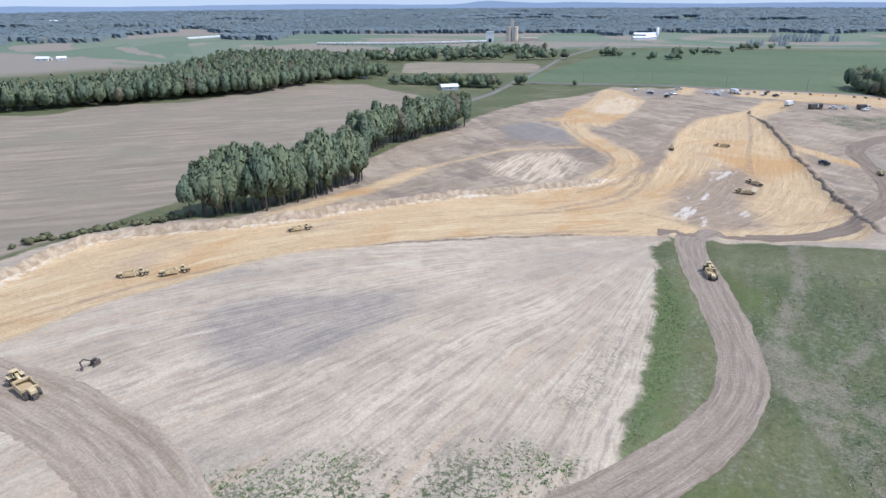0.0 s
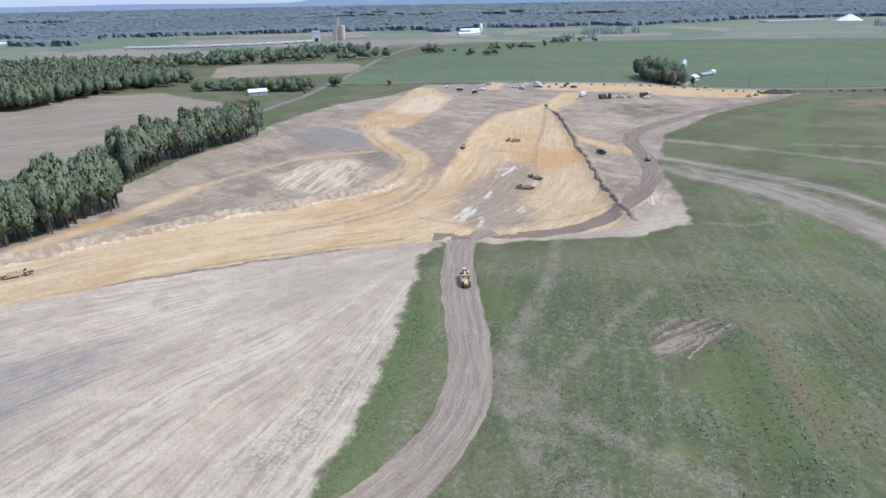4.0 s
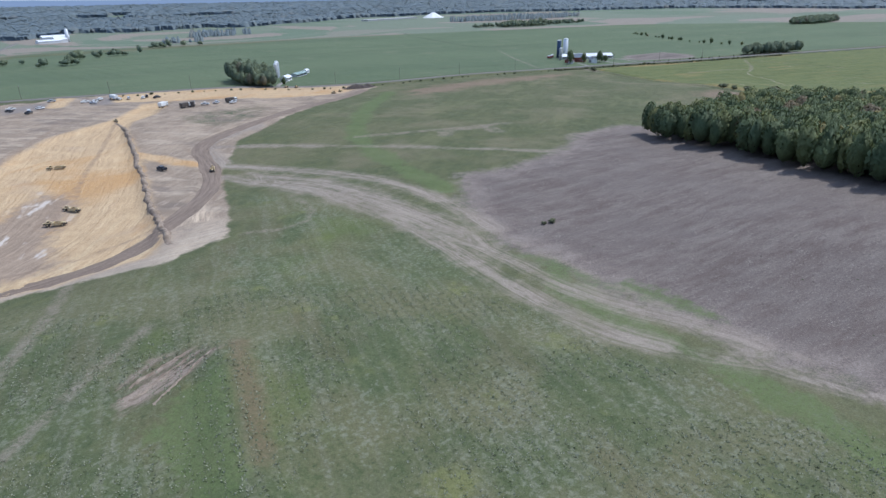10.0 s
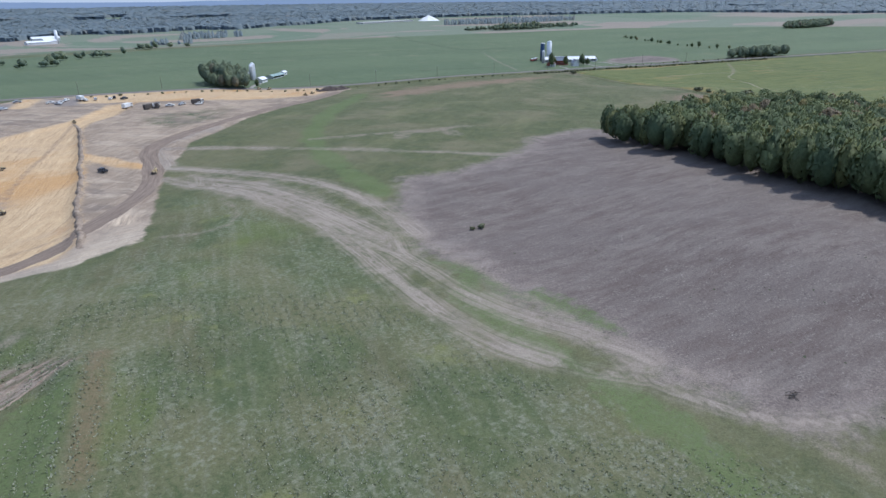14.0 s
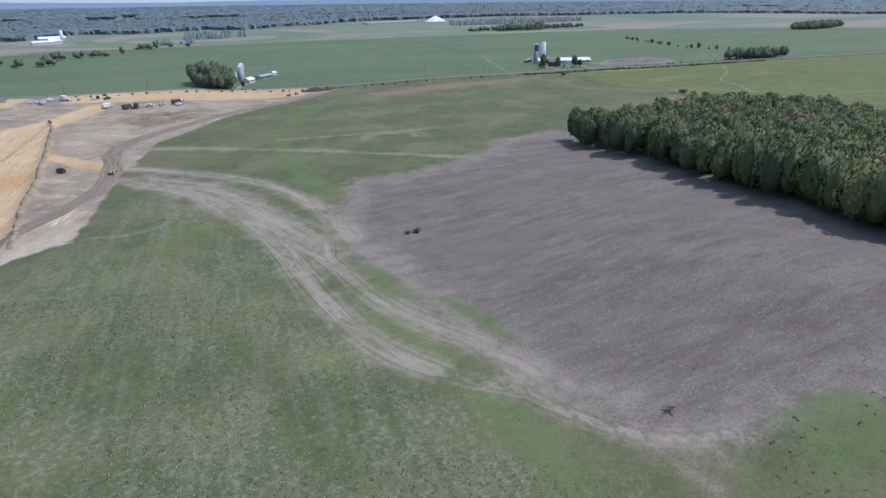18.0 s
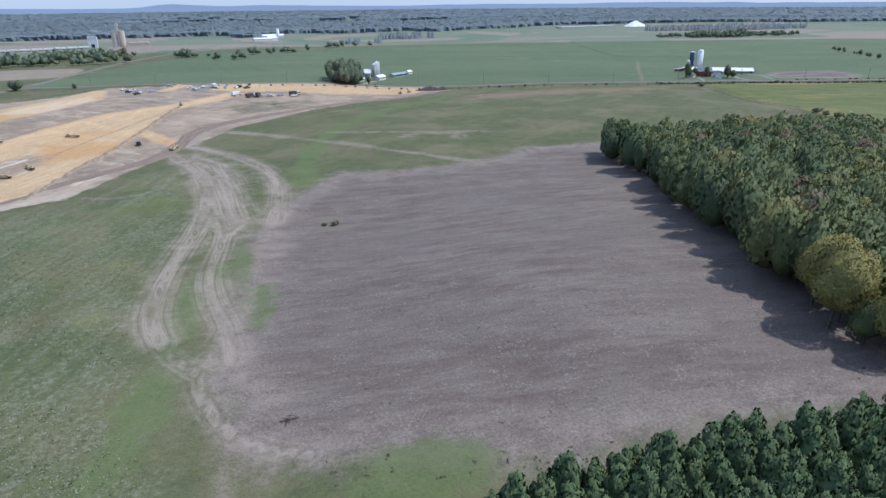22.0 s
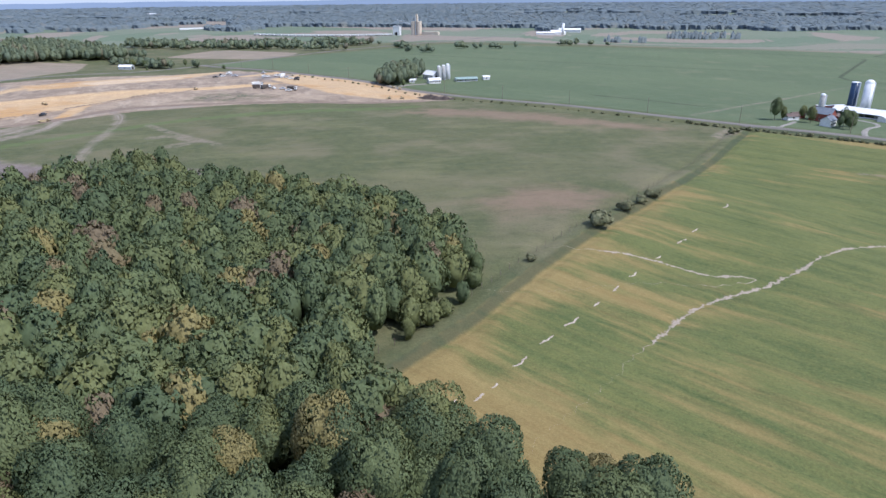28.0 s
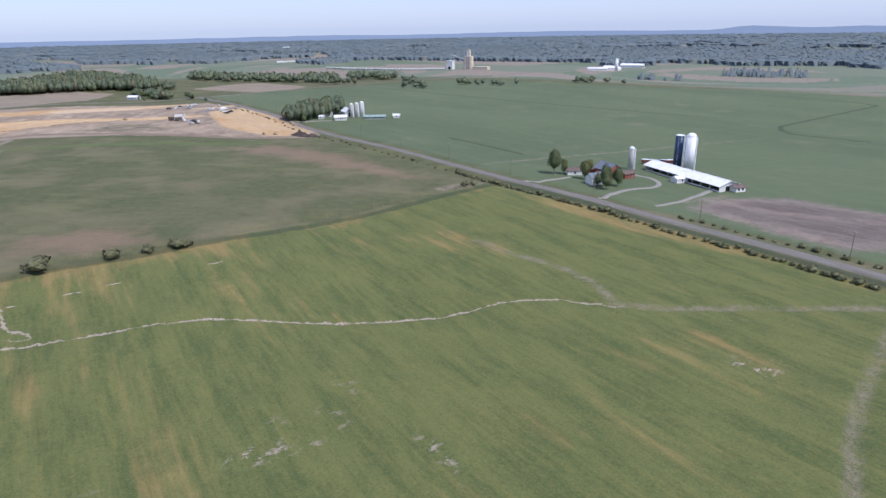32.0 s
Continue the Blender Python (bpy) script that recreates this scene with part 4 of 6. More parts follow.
# ---- trees -----------------------------------------------------------------
def leaf_material(name, pick, far=False, calm=False, pale=1.0, gold=False):
    """Green leaves, a few trees turned yellow or russet; far ones tinted for haze; light also shines through the
    leaves.
    """
    n = Nodes(name, 0.7)
    r = n.object_random() if pick == "object" else n.attr("tone")
    if gold:
        a = n.mix(n.ramp(r, 0.1, 0.9), (0.185, 0.205, 0.066), (0.25, 0.222, 0.075))
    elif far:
        # blue-grey haze of distance put into the leaf colour
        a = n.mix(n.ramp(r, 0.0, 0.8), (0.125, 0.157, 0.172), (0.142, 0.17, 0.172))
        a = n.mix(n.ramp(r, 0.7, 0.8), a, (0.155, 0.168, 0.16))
    elif calm:
        a = n.mix(n.ramp(r, 0.0, 0.9), (0.11, 0.138, 0.09), (0.138, 0.16, 0.092))
        a = n.mix(n.ramp(r, 0.92, 0.95), a, (0.14, 0.13, 0.085))
    else:
        a = n.mix(n.ramp(r, 0.0, 0.6), (0.082, 0.112, 0.054), (0.118, 0.146, 0.063))
        a = n.mix(n.ramp(r, 0.6, 0.85), a, (0.15, 0.165, 0.064))
        a = n.mix(n.ramp(r, 0.9, 0.93), a, (0.225, 0.195, 0.078))
        a = n.mix(n.ramp(r, 0.972, 0.98), a, (0.175, 0.138, 0.085))
    k = n.ramp(n.noise(0.9, 3), 0.25, 0.75, 0.8 * pale, 1.2 * pale)
    c = n.mix(1.0, a, n.vec(k, k, k), "MULTIPLY")
    n.color(c)
    thin = n.t.nodes.new("ShaderNodeBsdfTranslucent")
    n.put(thin.inputs[0], c)
    blend = n.t.nodes.new("ShaderNodeMixShader")
    blend.inputs[0].default_value = 0.08 if far else 0.22
    n.t.links.new(n.b.outputs[0], blend.inputs[1])
    n.t.links.new(thin.outputs[0], blend.inputs[2])
    n.t.links.new(blend.outputs[0], n.t.nodes["Material Output"].inputs[0])
    return n.m


leaf_near = leaf_material("leaves_of_single_trees", "object")
leaf_wood = leaf_material("leaves_of_woodland", "tone")
leaf_calm = leaf_material("leaves_of_field_woods", "tone", False, True, 1.3)
leaf_hazed = leaf_material("haze_tinted_leaves_of_distant_woods", "tone", True)
bark = plain("grey_brown_bark", (0.06, 0.05, 0.042), (0.11, 0.095, 0.08), 2.0, 0.95)
needle = Nodes("pine_needles", 0.8)
needle_mat = needle.color(needle.mix(needle.ramp(needle.noise(1.6, 3), 0.3, 0.7), (0.062, 0.098, 0.046), (0.104, 0.14, 0.06)))


def lump(c, r, rs, nu=6, nv=4):
    """A rough closed lump of quads."""
    v = []
    for j in range(nv + 1):
        th = math.pi * j / nv
        for i in range(nu):
            ph = 2 * math.pi * i / nu + 0.4 * j
            k = r * (0.85 + 0.3 * rs.rand())
            v.append((c[0] + k * math.sin(th) * math.cos(ph), c[1] + k * math.sin(th) * math.sin(ph), c[2] + 0.85 * k * math.cos(th)))
    f = [(j * nu + i, (j + 1) * nu + i, (j + 1) * nu + (i + 1) % nu, j * nu + (i + 1) % nu) for j in range(nv) for i in range(nu)]
    return v, f


def crown(seed, flecks, size, nu=10, nv=6, lobes=14, point=0.0, rough=0.3, core=0.86):
    """A leafy crown of unit radius and height: rounded lobes on a dome, each under a coat of leaf sprays."""
    rs = np.random.RandomState(seed)

    def unit(v):
        return v / (np.linalg.norm(v, axis=-1, keepdims=True) + 1e-9)

    d = rs.randn(lobes, 3)
    d[:, 2] = np.abs(d[:, 2]) * 1.15 - 0.5 * rs.rand(lobes)
    d = unit(d)
    size_l = rough * (0.75 + 0.7 * rs.rand(lobes)) * (1 - 0.35 * point * np.clip(d[:, 2], 0, 1))
    reach = (1.0 - size_l) * (0.72 + 0.4 * rs.rand(lobes))
    tall = np.array((1, 1, 0.5))
    taper = 1 - point * np.clip(d[:, 2], 0, 1) ** 0.8
    mid_l = d * reach[:, None] * np.stack([taper, taper, np.ones(lobes)], -1)
    # plain inner dome
    grid = np.array([(math.sin(math.pi * j / nv) * math.cos(2 * math.pi * (i + 0.5 * (j % 2)) / nu), math.sin(math.pi * j / nv) * math.sin(2 * math.pi * (i + 0.5 * (j % 2)) / nu), math.cos(math.pi * j / nv))
                     for j in range(nv + 1) for i in range(nu)])
    near = np.exp(-(1 - grid @ d.T) / 0.12).max(1)
    body = grid * ((core * (0.72 + 0.2 * near)) * (1 - point * np.clip(grid[:, 2], 0, 1) ** 0.8))[:, None]
    body[:, 2] = grid[:, 2] * core * (0.78 + 0.16 * near)
    V, N = [body * tall + (0, 0, 0.5)], [unit(grid * (1, 1, 1.3))]
    F = [np.array([(j * nu + i, (j + 1) * nu + i, (j + 1) * nu + (i + 1) % nu, j * nu + (i + 1) % nu) for j in range(nv) for i in range(nu)])]
    # leaf sprays on the outer side of the lobes
    share = size_l ** 2 / (size_l ** 2).sum()
    k = rs.choice(lobes, flecks * 3, p=share)
    e = rs.randn(flecks * 3, 3)
    e = unit(unit(e) + 0.55 * d[k] + (0, 0, 0.2))
    p = mid_l[k] + e * size_l[k][:, None] * (0.86 + 0.22 * rs.rand(flecks * 3))[:, None]
    gap = np.linalg.norm(p[:, None, :] - mid_l[None], axis=-1) - 0.8 * size_l[None]
    free = np.flatnonzero(gap.min(1) > 0)
    free = np.r_[free, np.flatnonzero(gap.min(1) <= 0)][:flecks]
    p, e, k = p[free], e[free], k[free]
    n = unit(e + 0.3 * d[k] + 0.65 * rs.randn(flecks, 3))
    t = np.array((0, 0, 0.15)) + 0.3 * d[k] + rs.randn(flecks, 3)
    t = unit(t - 0.75 * n * (t * n).sum(-1, keepdims=True))
    w = np.cross(n, t)
    s = size * (0.6 + 0.8 * rs.rand(flecks))[:, None]
    p = p * tall + (0, 0, 0.5)
    quad = np.stack([p - t * s * tall, p - w * s * 0.72 * tall, p + (t + 0.25 * n) * s * tall, p + w * s * 0.72 * tall], 1)
    V.append(quad.reshape(-1, 3))
    N.append(np.repeat(unit(e + 0.4 * d[k] + 0.13 * rs.randn(flecks, 3) + np.array((0, 0, 0.25))), 4, 0))
    F.append(np.arange(4 * flecks).reshape(-1, 4) + len(grid))
    return np.concatenate(V), np.concatenate(F), np.concatenate(N)


def leafy_mesh(name, v, f, n, mat):
    """A mesh whose leaves take the light of the crown's rounded form."""
    me = big_mesh(name, v, f, mat)
    me.normals_split_custom_set_from_vertices(np.asarray(n, np.float32).tolist())
    return me


def bole(seed, h, r, top):
    """A tapered trunk with a few limbs, as a bmesh."""
    rs = random.Random(seed)
    bm = bmesh.new()
    ways = [((0, 0, -0.4), (rs.uniform(-.3, .3), rs.uniform(-.3, .3), h), r, r * 0.45)]
    for k in range(5):
        a, z = k * 1.26 + rs.random(), h * rs.uniform(0.45, 0.85)
        ways.append(((0, 0, z), (top * math.cos(a) * 0.55, top * math.sin(a) * 0.55, z + h * 0.3), r * 0.4, r * 0.12))
    for p, q, ra, rb in ways:
        p, q = Vector(p), Vector(q)
        m = Matrix.Translation((p + q) / 2) @ (q - p).to_track_quat("Z", "Y").to_matrix().to_4x4()
        bmesh.ops.create_cone(bm, cap_ends=True, segments=6, radius1=ra, radius2=rb, depth=(q - p).length, matrix=m)
    return bm


def tree_kind(name, seed, height, radius, label, category="tree", leaves=5600, size=0.03, clear=0.02, mat=None, lobes=13, core=0.78):
    t = thing(name, Matrix(), label, category)
    part("trunk", bole(seed, height * 0.62, 0.02 * height, radius), bark, t)
    v, f, n = crown(seed, leaves, size, 12, 7, lobes + 2 * (seed % 5), 0.1 * (seed % 3), 0.37, core)
    v = v * (radius, radius, height * (1 - clear)) + (0, 0, height * clear)
    c = new("crown", leafy_mesh("crown", v, f, n, mat or leaf_near))
    c.parent = t
    return t


def place(t, x, y, turn, size=1.0, lean=0.0, tall=1.0):
    m = pose(x, y, height_at(x, y) - 0.1, lean, 0, turn) @ Matrix.Diagonal((size, size, size * tall, 1))
    ob = copy_thing(t, m)
    ob.matrix_basis = m
    return ob


def scatter(outline, gap, seed, jitter=0.38):
    rs = np.random.RandomState(seed)
    o = np.array(outline)
    xs, ys = np.meshgrid(np.arange(o[:, 0].min(), o[:, 0].max(), gap), np.arange(o[:, 1].min(), o[:, 1].max(), gap * 0.87))
    xs = xs + (np.arange(len(xs)) % 2)[:, None] * gap / 2
    xs, ys = xs + gap * jitter * rs.uniform(-1, 1, xs.shape), ys + gap * jitter * rs.uniform(-1, 1, xs.shape)
    ok = inside(xs, ys, outline) > 0
    return xs[ok], ys[ok], rs


def woodland(name, spots, kinds, mat, label, seed):
    """Many trees in one mesh: spots of x, y, z, radius, height, tone."""
    rs = np.random.RandomState(seed)
    vs, fs, ts, ns, n = [], [], [], [], 0
    for x, y, z, r, h, tone in spots:
        v, f, nv = kinds[rs.randint(len(kinds))]
        a = rs.rand() * 6.283
        ca, sa = math.cos(a), math.sin(a)
        w = np.stack([x + r * (v[:, 0] * ca - v[:, 1] * sa), y + r * (v[:, 0] * sa + v[:, 1] * ca), z + h * v[:, 2]], -1)
        vs.append(w)
        ns.append(np.stack([nv[:, 0] * ca - nv[:, 1] * sa, nv[:, 0] * sa + nv[:, 1] * ca, nv[:, 2]], -1))
        fs.append(f + n)
        ts.append(np.full(len(v), tone))
        n += len(v)
    me = leafy_mesh(name, np.concatenate(vs), np.concatenate(fs), np.concatenate(ns), mat)
    float_attr(me, "tone", np.concatenate(ts))
    return tagged(new(name, me), label, "woodland", kind="stuff")


broad_kinds = [tree_kind("broadleaf_tree", 11 + k, 14.5 + 1.5 * (k % 3), 5.3 + 0.5 * (k % 4), "broadleaf tree with a dense early-autumn crown in the wood") for k in range(7)]
FOREST = [(359, 155), (347, 118), (329, 73), (303, 22), (290, -11), (284, -45), (284, -84), (600, -84), (580, -22), (556, 12), (542, 21), (526, 24), (512, 33),
          (499, 44), (492, 52), (499, 64), (504, 86), (507, 99), (496, 117), (478, 130), (452, 138), (403, 137), (372, 142)]
fx, fy, frs = scatter(FOREST, 6.2, 5, 0.46)
# trees turned gold, most along the western edge, stand clear of the others
GOLD = [(296, -9), (292, -10), (311, -27), (293, -21), (295, -31), (316, -36), (301, -35), (350, -3), (341, -26), (298, -2), (330, 12), (361, -9), (372, 20), (345, 15), (391, -9)]
clear_of = np.min([np.hypot(fx - x, fy - y) for x, y in GOLD], 0) > 4.6
fx, fy = fx[clear_of], fy[clear_of]
fz = ground_height(fx, fy)
order = np.argsort(to_line(fx, fy, [(284, -30), (350, -33), (420, -25), (480, -6), (530, 10)]))
single, rest = order[:272], order[272:]
for i in single:
    ob = place(broad_kinds[frs.randint(7)], fx[i], fy[i], frs.rand() * 360, 0.6 + 0.42 * frs.rand(), frs.uniform(-7, 7), frs.uniform(0.98, 1.26))
    ob["group"] = "trees of the wood"
rim = 1 - 0.5 * step(7.0 - inside(fx, fy, FOREST), 0, 5) * step(fx, 468, 486)
crowns_mid = [crown(40 + k, 640, 0.08, 9, 5, 11 + 2 * k, 0.05 * k, 0.36) for k in range(6)]
west = 4.0 * step(430 - fx, 0, 110)
woodland("woodland", [(fx[i], fy[i], fz[i] - 1.4, rim[i] * (3.2 + 3.6 * frs.rand() ** 1.2), rim[i] * frs.uniform(12.2, 17.4) + west[i], frs.rand()) for i in rest[7:]], crowns_mid, leaf_wood,
         "dense broadleaf wood turning colour in places", 6)
for k, i in zip(broad_kinds, rest):
    k.matrix_basis = pose(fx[i], fy[i], fz[i] - 0.1, 0, 0, 40 * fx[i])
    k["group"] = "trees of the wood"

leaf_gold = leaf_material("golden_leaves", "object", gold=True)
gold_kinds = [tree_kind("broadleaf_tree", 51 + k, 17.5 + k, 5.6 + 0.5 * k, "yellow-green broadleaf tree at the edge of the wood", mat=leaf_gold) for k in range(2)]
for k, (x, y) in enumerate(GOLD):
    if k < 2:
        ob = gold_kinds[k]
        ob.matrix_basis = pose(x, y, height_at(x, y) - 0.1)
    else:
        ob = place(gold_kinds[k % 2], x, y, 97 * k, 0.66 + 0.05 * (k % 6))
    ob["group"] = "trees of the wood"

# tree rows beside the cut
leaf_row = leaf_material("leaves_of_tree_rows", "object", False, True, 1.3)
row_kinds = [tree_kind("aspen_tree", 31 + k, 16.0 + 1.4 * k, 3.5 + 0.35 * k, "slender aspen with a bare lower trunk in a dense row", leaves=800, size=0.12, clear=0.09, mat=leaf_row, lobes=12, core=0.5) for k in range(4)]
for n, (line, count, lo, hi, sd) in enumerate((([(-74, 185), (-58, 191), (-42, 210), (-31, 232)], 80, 0.8, 1.1, 3), ([(-36, 262), (-30, 284), (-18, 300), (-4, 317), (12, 333)], 84, 0.72, 0.98, 4))):
    rs = np.random.RandomState(sd)
    p = np.array(line, float)
    s = np.r_[0, np.cumsum(np.hypot(*np.diff(p, axis=0).T))]
    for k in range(count):
        d = s[-1] * (k + rs.rand()) / count
        x, y = np.interp(d, s, p[:, 0]) - 3 + 9 * (rs.rand() - 0.5), np.interp(d, s, p[:, 1]) + 3 + 9 * (rs.rand() - 0.5)
        ob = place(row_kinds[k % 4], x, y, rs.rand() * 360, rs.uniform(lo, hi), 0, rs.uniform(0.9, 1.1))
        ob["group"] = "tree row beside the cut"

for k, (x, y) in zip(row_kinds, ((-58, 196), (-40, 217), (-32, 280), (-12, 312))):
    k.matrix_basis = pose(x, y, height_at(x, y) - 0.1)
    k["group"] = "tree row beside the cut"

# conifer plantation
def pine_kind(seed, h, r):
    t = thing("pine_tree", Matrix(), "dark green young pine in a planted row", "tree")
    bm = bmesh.new()
    bmesh.ops.create_cone(bm, cap_ends=True, segments=6, radius1=0.16, radius2=0.03, depth=h * 0.9, matrix=Matrix.Translation((0, 0, h * 0.45 - 0.2)))
    part("trunk", bm, bark, t)
    v, f, n = crown(seed, 1400, 0.075, 9, 7, 34, 0.6, 0.22)
    me = leafy_mesh("foliage", v * (r, r, h * 1.04), f, n, needle_mat)
    c = new("foliage", me)
    c.parent = t
    return t


pine_kinds = [pine_kind(70 + k, 8.6 + k * 0.6, 2.25 + 0.15 * k) for k in range(4)]
px_, py_, prs = scatter([(189, -33), (208, -26), (231, -26), (262, -34), (290, -41), (296, -64), (184, -64)], 3.45, 9, 0.2)
keep = np.argsort(-py_)[:298]
for i in keep:
    ob = place(pine_kinds[prs.randint(4)], px_[i], py_[i], prs.rand() * 360, prs.uniform(0.85, 1.12))
    ob["group"] = "planted pines"
for k, i in zip(pine_kinds, np.argsort(-py_)[298:]):
    k.matrix_basis = pose(px_[i], py_[i], height_at(px_[i], py_[i]) - 0.1)
    k["group"] = "planted pines"

# woods beyond, each one mesh
crowns_small = [crown(60 + k, 80, 0.19, 7, 4, 9, 0.05, 0.36) for k in range(5)]
crowns_far = [lump((0, 0, 0.35), 0.72, np.random.RandomState(80 + k), 6, 3) for k in range(8)]
crowns_far = [(np.array(v), np.array(f), np.array(v) * (0.55, 0.55, 0.4) + (0, 0, 0.95)) for v, f in crowns_far]


def wood_patch(outline, gap, seed, lo, hi, kinds, mat, label, wide=0.62, base=2.0, thin=-1.0):
    x, y, rs = scatter(outline, gap, seed)
    ok = np.array([noise.noise(Vector((px / 17, py / 17, seed * 1.7))) > thin for px, py in zip(x, y)])
    x, y = x[ok], y[ok]
    z = ground_height(x, y)
    return woodland("woods", [(x[i], y[i], z[i] + base * 0.3, gap * wide * rs.uniform(0.8, 1.25), rs.uniform(lo, hi), rs.rand() ** 1.3) for i in range(len(x))], kinds, mat, label, seed)


crowns_hill = [crown(90 + k, 200, 0.16, 7, 4, 10, (0.0, 0.1, 0.55, 0.6)[k % 4], 0.36) for k in range(8)]
wood_patch([(-304, 376), (-274, 386), (-225, 414), (-191, 440), (-140, 466), (-112, 508), (-90, 556), (-64, 596), (-84, 622), (-140, 626), (-176, 600), (-204, 548), (-236, 486), (-268, 440), (-306, 410)], 5.6, 21, 13, 19,
           crowns_hill, leaf_calm, "dark dense wood on a low hill along the stubble field", 0.72, 0.0)


for n, (x, y, rx, ry, turn, lo, hi) in enumerate((
        (0, 800, 75, 20, 5, 9, 14), (-130, 800, 110, 50, 0, 10, 15), (30, 905, 120, 30, 0, 9, 13), (115, 782, 34, 9, 3, 10, 14), (212, 836, 32, 8, -12, 7, 11),
        (262, 772, 26, 7, 0, 7, 11), (305, 842, 24, 6, 10, 7, 11), (356, 850, 26, 6, 0, 7, 11), (440, 946, 18, 8, 0, 6, 10), (484, 946, 16, 6, 0, 6, 9), (520, 1056, 34, 10, 0, 8, 12),
        (650, 1190, 70, 26, 0, 9, 14), (862, 262, 44, 13, -22, 9, 13), (1150, 850, 70, 24, -10, 9, 14), (1200, 870, 160, 26, -10, 6, 9), (1560, 420, 120, 30, 0, 8, 12),
        (1420, 1080, 220, 40, -12, 9, 14), (24, 545, 24, 9, 0, 8, 12), (-66, 622, 16, 12, 0, 10, 14), (66, 560, 6, 5, 0, 8, 10), (334, 494, 15, 36, -8, 13, 17), (-20, 560, 30, 8, 10, 7, 10))):
    wood_patch(ellipse(x, y, rx, ry, 14, turn), 5.4 if y < 700 else 6.4, 100 + n, lo * 0.62, hi * 1.08, crowns_mid if y < 700 else crowns_small if y < 1000 else crowns_far, leaf_calm if y < 1000 else leaf_hazed, "clump of broadleaf trees among the fields", 0.66, 0.0, -0.04 if y > 600 else -1.0)


# the great woods towards the horizon, with clearings
def great_woods(name, r0, r1, gap, seed, lo, hi):
    rs = np.random.RandomState(seed)
    spots = []
    r = r0
    while r < r1:
        for a in np.arange(-1.42, 1.5, gap / r):
            a2, r2 = a + rs.uniform(-.4, .4) * gap / r, r + rs.uniform(-.4, .4) * gap
            x, y = 350 + r2 * math.sin(a2), r2 * math.cos(a2)
            open_land = noise.noise(Vector((x / 520, y / 330, 3.3))) + 0.45 * noise.noise(Vector((x / 160, y / 110, 9.1)))
            start = 1420 + 700 * step(a2, 0.25, 0.75) + 120 * math.sin(7 * a2)
            bar = 0.33 + 0.5 * step(start + 150 - r2, 0, 600) - 0.2 * step(r2, 2300, 3200)
            if r2 > start - 500 and -open_land > bar - 0.62 + 0.75 * step(start - r2, 0, 150) and not (-330 < x < 330 and 1080 < y < 1440) and not (330 < x < 560 and 1100 < y < 1300) and math.hypot(x - 1362, y - 1330) > 110:
                spots.append((x, y, 0, gap * rs.uniform(1.0, 1.35), rs.uniform(lo, hi), rs.rand() ** 1.5 * 0.8))
        r += gap * 0.9
    xy = np.array([s[:2] for s in spots])
    zs = ground_height(xy[:, 0], xy[:, 1])
    spots = [(x, y, z - 1.0, r_, h, t) for (x, y, _, r_, h, t), z in zip(spots, zs)]
    woodland(name, spots, crowns_far, leaf_hazed, "wide hazy woods towards the horizon", seed)


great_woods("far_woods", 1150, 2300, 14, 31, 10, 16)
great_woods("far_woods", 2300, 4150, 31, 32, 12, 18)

# low hazy ridge that closes the view; its blue glow stands in for haze
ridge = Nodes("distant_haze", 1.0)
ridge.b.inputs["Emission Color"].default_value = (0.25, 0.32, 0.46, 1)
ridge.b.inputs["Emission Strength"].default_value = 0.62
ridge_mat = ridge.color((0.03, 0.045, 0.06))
V, F = [], []
for k in range(241):
    a = -2.2 + 4.4 * k / 240
    top = 34 + 10 * noise.noise(Vector((a * 5, 0, 0))) + 5 * noise.noise(Vector((a * 23, 1, 0))) + 52 * math.exp(-((a + 0.02) / 0.035) ** 2) * 0.35
    V += [(350 + 4300 * math.sin(a), 4300 * math.cos(a), -30), (350 + 4300 * math.sin(a), 4300 * math.cos(a), top), (350 + 4330 * math.sin(a), 4330 * math.cos(a), -30)]
F = [(3 * k, 3 * k + 3, 3 * k + 4, 3 * k + 1) for k in range(240)] + [(3 * k + 1, 3 * k + 4, 3 * k + 5, 3 * k + 2) for k in range(240)]
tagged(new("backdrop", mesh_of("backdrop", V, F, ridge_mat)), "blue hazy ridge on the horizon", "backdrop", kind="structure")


# ---- building blocks -------------------------------------------------------
def box(bm, sx, sy, sz, x=0, y=0, z=0, rx=0, ry=0, rz=0, bevel=0.0):
    """A box whose centre is x, y, z."""
    r = bmesh.ops.create_cube(bm, size=1, matrix=pose(x, y, z, rx, ry, rz) @ Matrix.Diagonal((sx, sy, sz, 1)))
    if bevel:
        es = list({e for v in r["verts"] for e in v.link_edges})
        bmesh.ops.bevel(bm, geom=es, offset=bevel, segments=1, affect="EDGES")


def rod(bm, r, length, m, seg=12, r2=None):
    bmesh.ops.create_cone(bm, cap_ends=True, segments=seg, radius1=r, radius2=r if r2 is None else r2, depth=length, matrix=m)


def boxes(*rows):
    bm = bmesh.new()
    for r in rows:
        box(bm, *r)
    return bm


def at_ground(x, y, turn=0.0, lift=0.0):
    return pose(x, y, height_at(x, y) + lift, 0, 0, turn)


